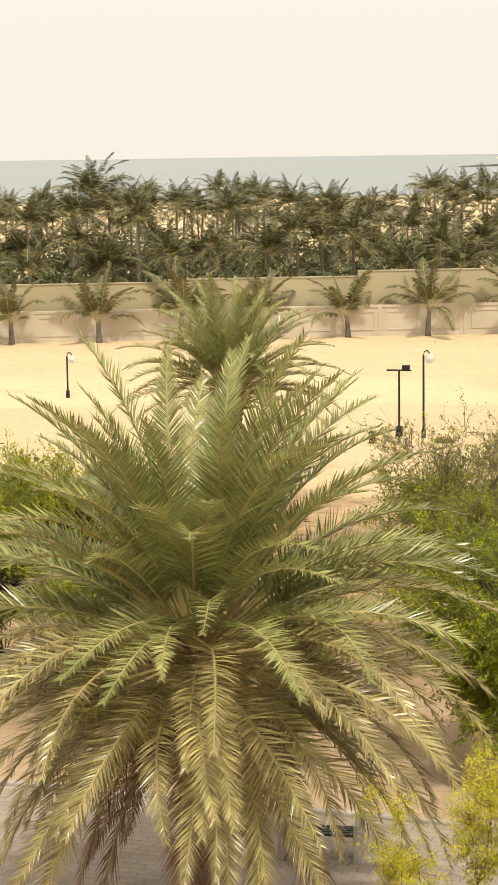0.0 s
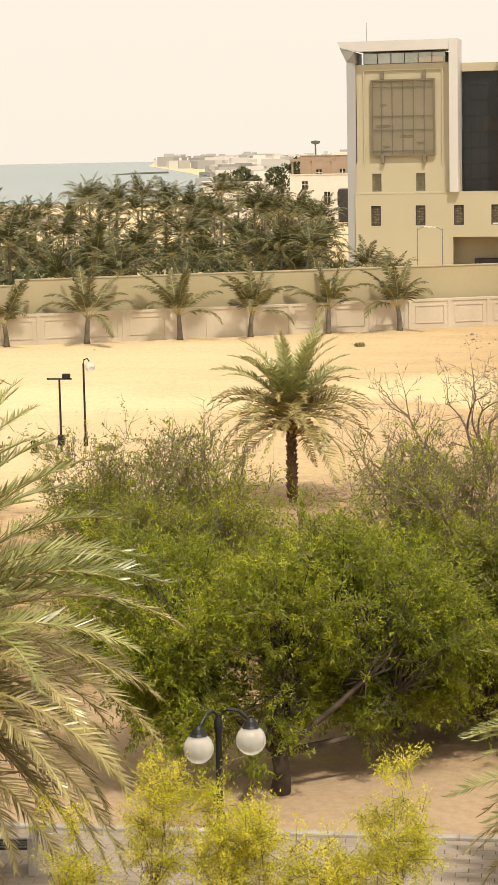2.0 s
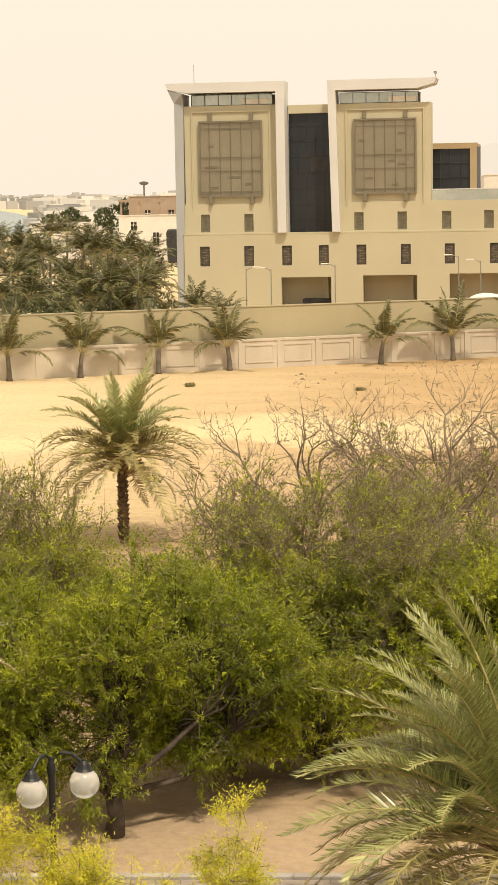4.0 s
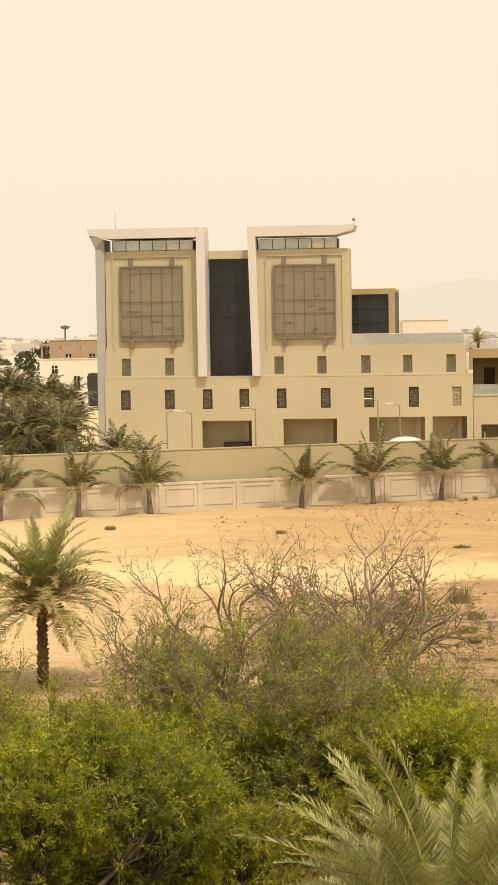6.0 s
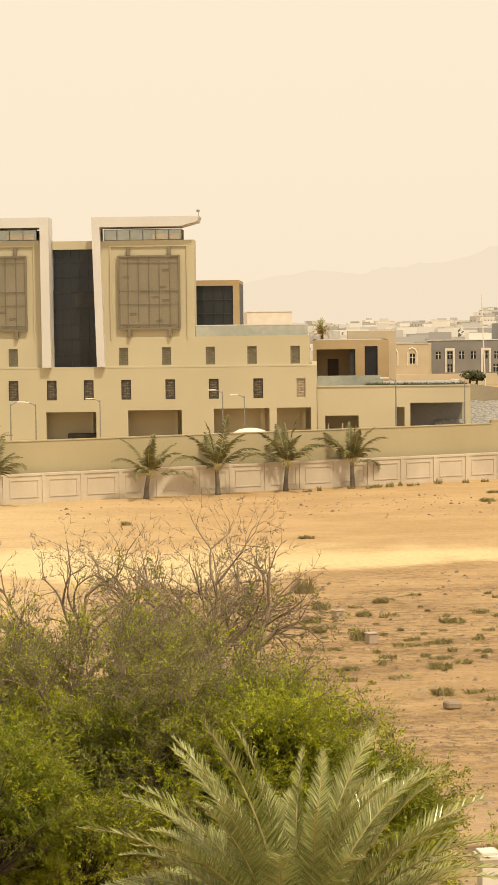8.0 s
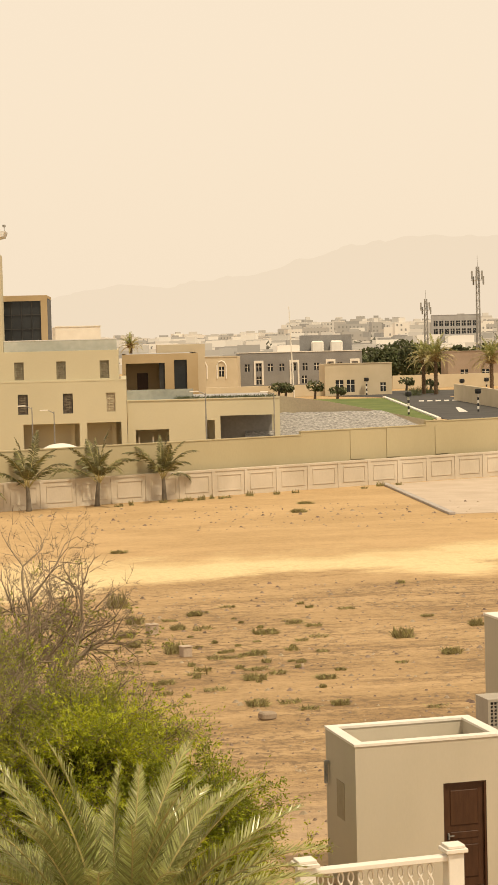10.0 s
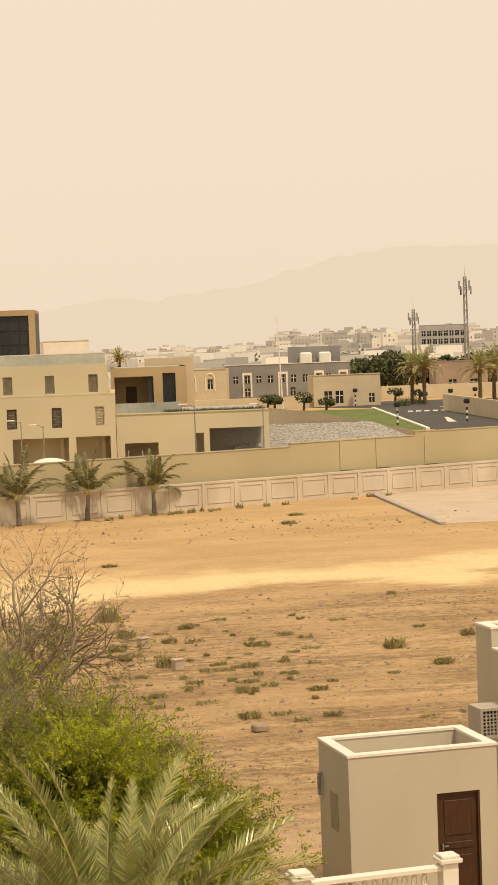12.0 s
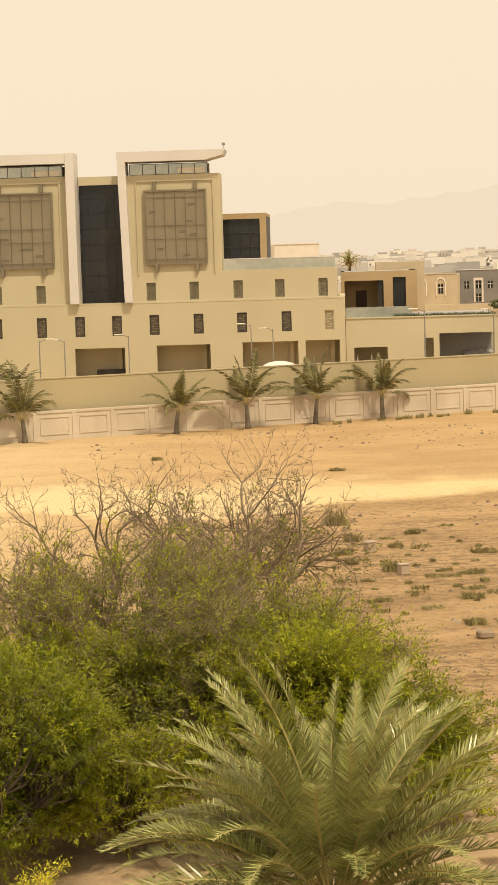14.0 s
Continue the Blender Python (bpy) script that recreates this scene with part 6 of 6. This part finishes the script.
GW = [(2.2 + 2.4 * i, 3.6, 1.0, 1.5) for i in range(9)] + [(4.6, 0.9, 1.0, 1.6), (14.0, 0.9, 1.0, 1.6), (19.0, 0.9, 1.0, 1.6)]
gv = plain_house("grey_villa", 9.1, 410, 26, 14, 7.4, M["villa_grey"], "grey two-storey villa with white window bays", -12, roof=M["white"], wins=[q for q in GW if q[0] < 25])
for x in (4.6, 12.0, 19.5, 24.5):
    part("window_bay", boxes((x - 1.0, x - 0.65, -0.15, 0, 0.8, 5.8), (x + 0.65, x + 1.0, -0.15, 0, 0.8, 5.8), (x - 0.65, x + 0.65, -0.15, 0, 5.3, 5.8)), M["white"], gv)
for x in (15.5, 19.5):
    part("roof_tank", boxes((x, x + 2.6, 6, 8.4, 7.2, 9.6), bevel=0.3), M["white"], gv)
part("roof_room", boxes((13, 24, 8.6, 13.6, 7.2, 10.8)), M["villa_grey"], gv)
cv = plain_house("cream_villa", 7.75, 395, 9.5, 12, 6.9, M["cream_wall"], "cream two-storey villa with arched windows", -12, wins=((2.5, 3.0, 1.0, 2.0), (6.3, 3.0, 1.0, 2.0)))
for x in (2.5, 6.3):
    v, f = tube([(x - 0.9, -0.06, 2.6), (x - 0.9, -0.06, 5.2), (x - 0.55, -0.06, 5.9), (x, -0.06, 6.15), (x + 0.55, -0.06, 5.9), (x + 0.9, -0.06, 5.2), (x + 0.9, -0.06, 2.6)], [0.14] * 7, 5)
    link("arch", v, f, M["white"], cv)
plain_house("gate_house", 11.65, 350, 12.0, 8, 5.6, M["cream_wall"], "plain cream gate house by the drive", -4, wins=((2.6, 0.6, 1.4, 2.2), (4.6, 0.6, 1.4, 2.2), (10.4, 0.6, 1.0, 1.6)))
plain_house("brown_villa", 15.2, 420, 11, 12, 6.6, M["villa_pink"], "brown villa behind palms", -8, wins=((3.5, 1.2, 1.6, 1.6), (8, 1.2, 1.6, 1.6)))
plain_house("brown_villa", 17.2, 400, 14, 12, 5.4, M["villa_pink"], "brown villa behind palms", -8, wins=((3.5, 1.2, 1.6, 1.6), (8, 1.2, 1.6, 1.6)))
plain_house("roof_house", 3.9, 330, 7.5, 8, 13.2, M["white"], "white stair-head house over the roofs", 0)
# flagpole
p = spot(10.75, 346)
v, f = tube([(0, 0, 0), (-0.3, 0, 8), (-0.6, 0, 16.0)], [0.14, 0.11, 0.06], 6)
fp = link("flagpole", v, f, M["white"])
fp.matrix_basis = pose(p.x, p.y, 0)
tagged(fp, "tall white flagpole on the lawn", "flagpole")


def mast(az, d, h, w_):
    """Lattice antenna mast with panel aerials."""
    p = spot(az, d)
    root = empty("antenna_mast", pose(p.x, p.y, 0), "steel lattice antenna mast with panel aerials", "mast")
    verts, faces = [], []
    n = int(h / 1.6)
    for sx, sy in ((-1, -1), (1, -1), (1, 1), (-1, 1)):
        tube([(sx * w_, sy * w_, 0), (sx * w_ * 0.6, sy * w_ * 0.6, h)], [0.11, 0.08], 4, verts, faces)
    for i in range(n):
        z0, z1 = h * i / n, h * (i + 1) / n
        a_, b_ = w_ * (1 - 0.4 * i / n), w_ * (1 - 0.4 * (i + 1) / n)
        for y in (-1, 1):
            tube([(-a_, y * a_, z0), (b_, y * b_, z1)], [0.05, 0.05], 3, verts, faces)
    link("lattice", verts, faces, M["grey_metal"], root)
    rg_ = random.Random(int(d))
    for k in range(6):
        an = k * 1.05
        bm = boxes((-0.18, 0.18, -0.1, 0.1, 0, 1.9), bevel=0.03)
        ob = part("aerial", bm, M["grey_metal"], root)
        ob.location = (1.3 * math.cos(an), 1.3 * math.sin(an), h - 4 + (k % 2) * 1.2)
    part("platform", boxes((-1.2, 1.2, -1.2, 1.2, h - 3, h - 2.9)), M["grey_metal"], root)
    v_, f_ = tube([(0, 0, h - 3), (0, 0, h + 2.4)], [0.06, 0.03], 4)
    link("rod", v_, f_, M["grey_metal"], root)


mast(14.6, 520, 19.5, 0.5)
mast(16.1, 440, 25.0, 0.45)

# palms and trees over the villas
for i, (az, d, h, s) in enumerate(((14.5, 350, 6.5, 1.35), (14.85, 345, 6.8, 1.45), (16.45, 340, 6.3, 1.4), (16.85, 345, 6.6, 1.45), (6.05, 330, 10.0, 0.8))):
    p = spot(az, d)
    palm("date_palm", (p.x, p.y, 0), h, 0.3, "date_small", (4, 5, 6, 6, 6, 5, 3), s, 700 + i, "tall date palm before the villas", "palm", "palms before the villas")


def clump_tree(az, d, blobs, n, label, material, leaf=0.5, seed=1):
    """A distant tree: trunk and a ragged crown of many leaf clumps."""
    rg_ = np.random.default_rng(seed)
    p = spot(az, d)
    root = empty("shade_tree", pose(p.x, p.y, 0), label, "tree", "distant trees")
    v_, f_ = tube([(0, 0, 0), (0.1, 0, 1.2), (0, 0, 2.2)], [0.25, 0.2, 0.15], 6)
    link("trunk", v_, f_, M["bark"], root)
    fv, ff = [], []
    for _ in range(n):
        c, r_ = blobs[rg_.integers(len(blobs))]
        dd = rg_.normal(size=3)
        dd /= np.linalg.norm(dd)
        q = np.array(c) + dd * np.array(r_) * rg_.uniform(0.3, 1) ** 0.4
        u_ = rg_.normal(size=3)
        u_ /= np.linalg.norm(u_)
        w_ = np.cross(u_, rg_.normal(size=3))
        w_ /= np.linalg.norm(w_)
        s = leaf * rg_.uniform(0.5, 1.2)
        b0 = len(fv)
        fv += [q - u_ * s * 0.6, q + w_ * s * 0.35, q + u_ * s * 0.6, q - w_ * s * 0.35]
        ff.append((b0, b0 + 1, b0 + 2, b0 + 3))
    tagged(link("crown", fv, ff, material, root), kind="stuff")
    return root


for i, (az, d, w_, h) in enumerate(((13.1, 440, 5.0, 7.5), (13.9, 450, 5.5, 8.5), (12.9, 470, 6, 7.0), (14.4, 460, 5, 8.0), (15.2, 480, 5, 7.5), (16.0, 500, 6, 7.5), (17.2, 470, 6, 8.0), (18.2, 480, 6, 8.0), (13.5, 520, 8, 9.0), (16.6, 540, 8, 8.5), (18.6, 540, 8, 8.5))):
    clump_tree(az, d, [((0, 0, h * 0.5), (w_, w_, h * 0.42)), ((w_ * 0.5, 0, h * 0.65), (w_ * 0.6, w_ * 0.6, h * 0.35)), ((-w_ * 0.6, 0, h * 0.45), (w_ * 0.6, w_ * 0.6, h * 0.35))], 1500, "dense dark green shade tree behind the villas", M["leaf_dark"], 1.0, 800 + i)
for i, (az, d, w_, h) in enumerate(((-6.64, 455, 3.4, 11.0), (-8.2, 520, 3.5, 8.5))):
    clump_tree(az, d, [((0, 0, h * 0.5), (w_, w_, h * 0.35)), ((w_ * 0.7, 0, h * 0.72), (w_ * 0.6, w_ * 0.6, h * 0.24)), ((-w_ * 0.9, 0, h * 0.55), (w_ * 0.7, w_, h * 0.22)), ((w_ * 1.5, 0, h * 0.5), (w_ * 0.6, w_, h * 0.2))], 1500, "dark shade tree behind the seaside houses", M["leaf_dark"], 0.8, 840 + i)
for i, (az, d, h) in enumerate(((10.3, 338, 2.8), (11.35, 336, 3.0), (10.5, 344, 2.6), (12.0, 333, 2.0), (14.0, 372, 2.4), (14.7, 370, 2.0))):
    clump_tree(az, d, [((0, 0, h * 0.75), (1.6, 1.4, h * 0.3)), ((0.7, 0, h * 0.6), (0.9, 0.8, 0.5))], 260, "small pruned tree by the garden wall", M["leaf_dark"], 0.5, 860 + i)
rg = random.Random(5)
for i in range(12):
    az, d = rg.choice(((7.9 + rg.random() * 1.8, 300 + rg.random() * 25), (14.0 + rg.random() * 1.2, 338 + rg.random() * 20), (6.0 + rg.random() * 1.0, 212)))
    if d < 250:
        continue
    p = spot(az, d)
    tuft("hedge_shrub", (p.x, p.y), 2.4, 1.3, 260, 900 + i, "clipped green hedge shrub by the drive", M["leaf_dark"])
for az, d in ((12.85, 350), (14.05, 262), (15.6, 325), (16.3, 330), (16.05, 268)):
    p = spot(az, d)
    root = empty("bollard_sign", pose(p.x, p.y, 0), "black and white striped sign post by the drive", "sign")
    for k in range(6):
        part("band", boxes((-0.11, 0.11, -0.11, 0.11, k * 0.4, k * 0.4 + 0.396)), M["white"] if k % 2 else M["black_metal"], root)
    v, f = lathe([(0.01, 2.45), (0.4, 2.5), (0.45, 2.8), (0.4, 3.1), (0.01, 3.15)], 10)
    link("disc", v, f, M["black_metal"], root)


# ---- far city, headland, mountains ----
def city(name, az0, az1, d0, d1, n, hmax, seed, label, win=True):
    rg_ = random.Random(seed)
    verts, faces, wv, wf = [], [], [], []

    def cuboid(V, F, m, x0, x1, y0, y1, z0, z1):
        b0 = len(V)
        for z in (z0, z1):
            for x, y in ((x0, y0), (x1, y0), (x1, y1), (x0, y1)):
                V.append(m @ Vector((x, y, z)))
        F.extend([tuple(b0 + i for i in q) for q in ((4, 5, 6, 7), (0, 1, 5, 4), (1, 2, 6, 5), (2, 3, 7, 6), (3, 0, 4, 7))])

    for i in range(n):
        d = d0 + (d1 - d0) * (i / n) ** 0.8
        az = rg_.uniform(az0, az1)
        p = spot(az, d)
        w_, dp = rg_.uniform(9, 26), rg_.uniform(10, 20)
        h = rg_.uniform(0.35, 1.0) * hmax * (0.55 + 0.45 * (d - d0) / (d1 - d0 + 1))
        m = pose(p.x, p.y, 0, 0, 0, -az + rg_.uniform(-20, 20))
        cuboid(verts, faces, m, -w_ / 2, w_ / 2, 0, dp, 0, h)
        if rg_.random() < 0.5:
            cuboid(verts, faces, m, -w_ / 5, w_ / 4, 3, 8, h, h + rg_.uniform(2, 4))
        if win and d < 2300:
            for fl in range(max(1, int(h / 3.6))):
                for k in range(int(w_ / 3.2)):
                    if rg_.random() < 0.75:
                        x = -w_ / 2 + 1.2 + k * 3.2
                        cuboid(wv, wf, m, x, x + 1.3, -0.08, 0, fl * 3.6 + 1.2, fl * 3.6 + 2.9)
    root = empty(name, pose(0, 0, 0), label, "city", kind="structure")
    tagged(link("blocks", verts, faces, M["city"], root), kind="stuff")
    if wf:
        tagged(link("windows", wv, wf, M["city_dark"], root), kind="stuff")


city("backdrop_town", 2.5, 21, 620, 1500, 400, 10.5, 1, "hazy pale low town beyond the villas")
city("backdrop_city", 10.5, 21, 1500, 2800, 320, 33, 2, "hazy pale city blocks on the horizon")
city("backdrop_city", 1.5, 11, 1600, 2800, 190, 17, 3, "hazy pale city blocks on the horizon")
city("backdrop_headland", -10.3, -3.5, 1700, 3000, 150, 15, 4, "hazy white houses on the headland", False)
city("backdrop_town", -8.6, -3.6, 500, 1500, 60, 7, 6, "hazy pale houses beyond the palm grove", False)
fv, ff = [], []
rgn = np.random.default_rng(51)
for _ in range(300):
    p = spot(rgn.uniform(4.5, 21), rgn.uniform(850, 1900))
    w_, h = rgn.uniform(2.5, 8.0), rgn.uniform(2.5, 8.5)
    for _k in range(26):
        c = np.array([p.x, p.y, h * 0.5]) + rgn.normal(size=3) * np.array([w_ * 0.5, w_ * 0.5, h * 0.25])
        u_, w2 = rgn.normal(size=3) * 0.9, rgn.normal(size=3) * 0.9
        b0 = len(fv)
        fv += [c - u_, c + w2, c + u_, c - w2]
        ff.append((b0, b0 + 1, b0 + 2, b0 + 3))
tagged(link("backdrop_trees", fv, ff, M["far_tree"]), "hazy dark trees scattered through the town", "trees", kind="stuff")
of = plain_house("office_block", 14.75, 1000, 24, 16, 19, M["roof_grey"], "long grey office block with dark glazing", -14, wins=[(2.2 + i * 2.8, z, 2.0, 2.6) for i in range(8) for z in (9.5, 13.5)])

# ridge shows almost wholly by its haze-coloured glow
verts, faces = [], []
N = 260
ridge = random.Random(8)
for i in range(N + 1):
    az = -12 + 36 * i / N
    h = float(np.interp(az, (-3, 1, 4, 8, 10.2, 12.6, 14, 18, 24), (20, 60, 118, 140, 168, 222, 232, 238, 250)))
    h += 26 * noise.noise((az * 0.45, 1.0, 0)) + 10 * noise.noise((az * 1.6, 2.0, 0)) + 4 * noise.noise((az * 5, 3.0, 0))
    if az < 1:
        h *= max(0.0, (az + 3) / 4)
    p = spot(az, 4700)
    verts += [(p.x, p.y, -5), (p.x, p.y, h), (p.x * 1.02, p.y * 1.02, h * 0.9)]
for i in range(N):
    a_ = i * 3
    faces += [(a_, a_ + 3, a_ + 4, a_ + 1), (a_ + 1, a_ + 4, a_ + 5, a_ + 2)]
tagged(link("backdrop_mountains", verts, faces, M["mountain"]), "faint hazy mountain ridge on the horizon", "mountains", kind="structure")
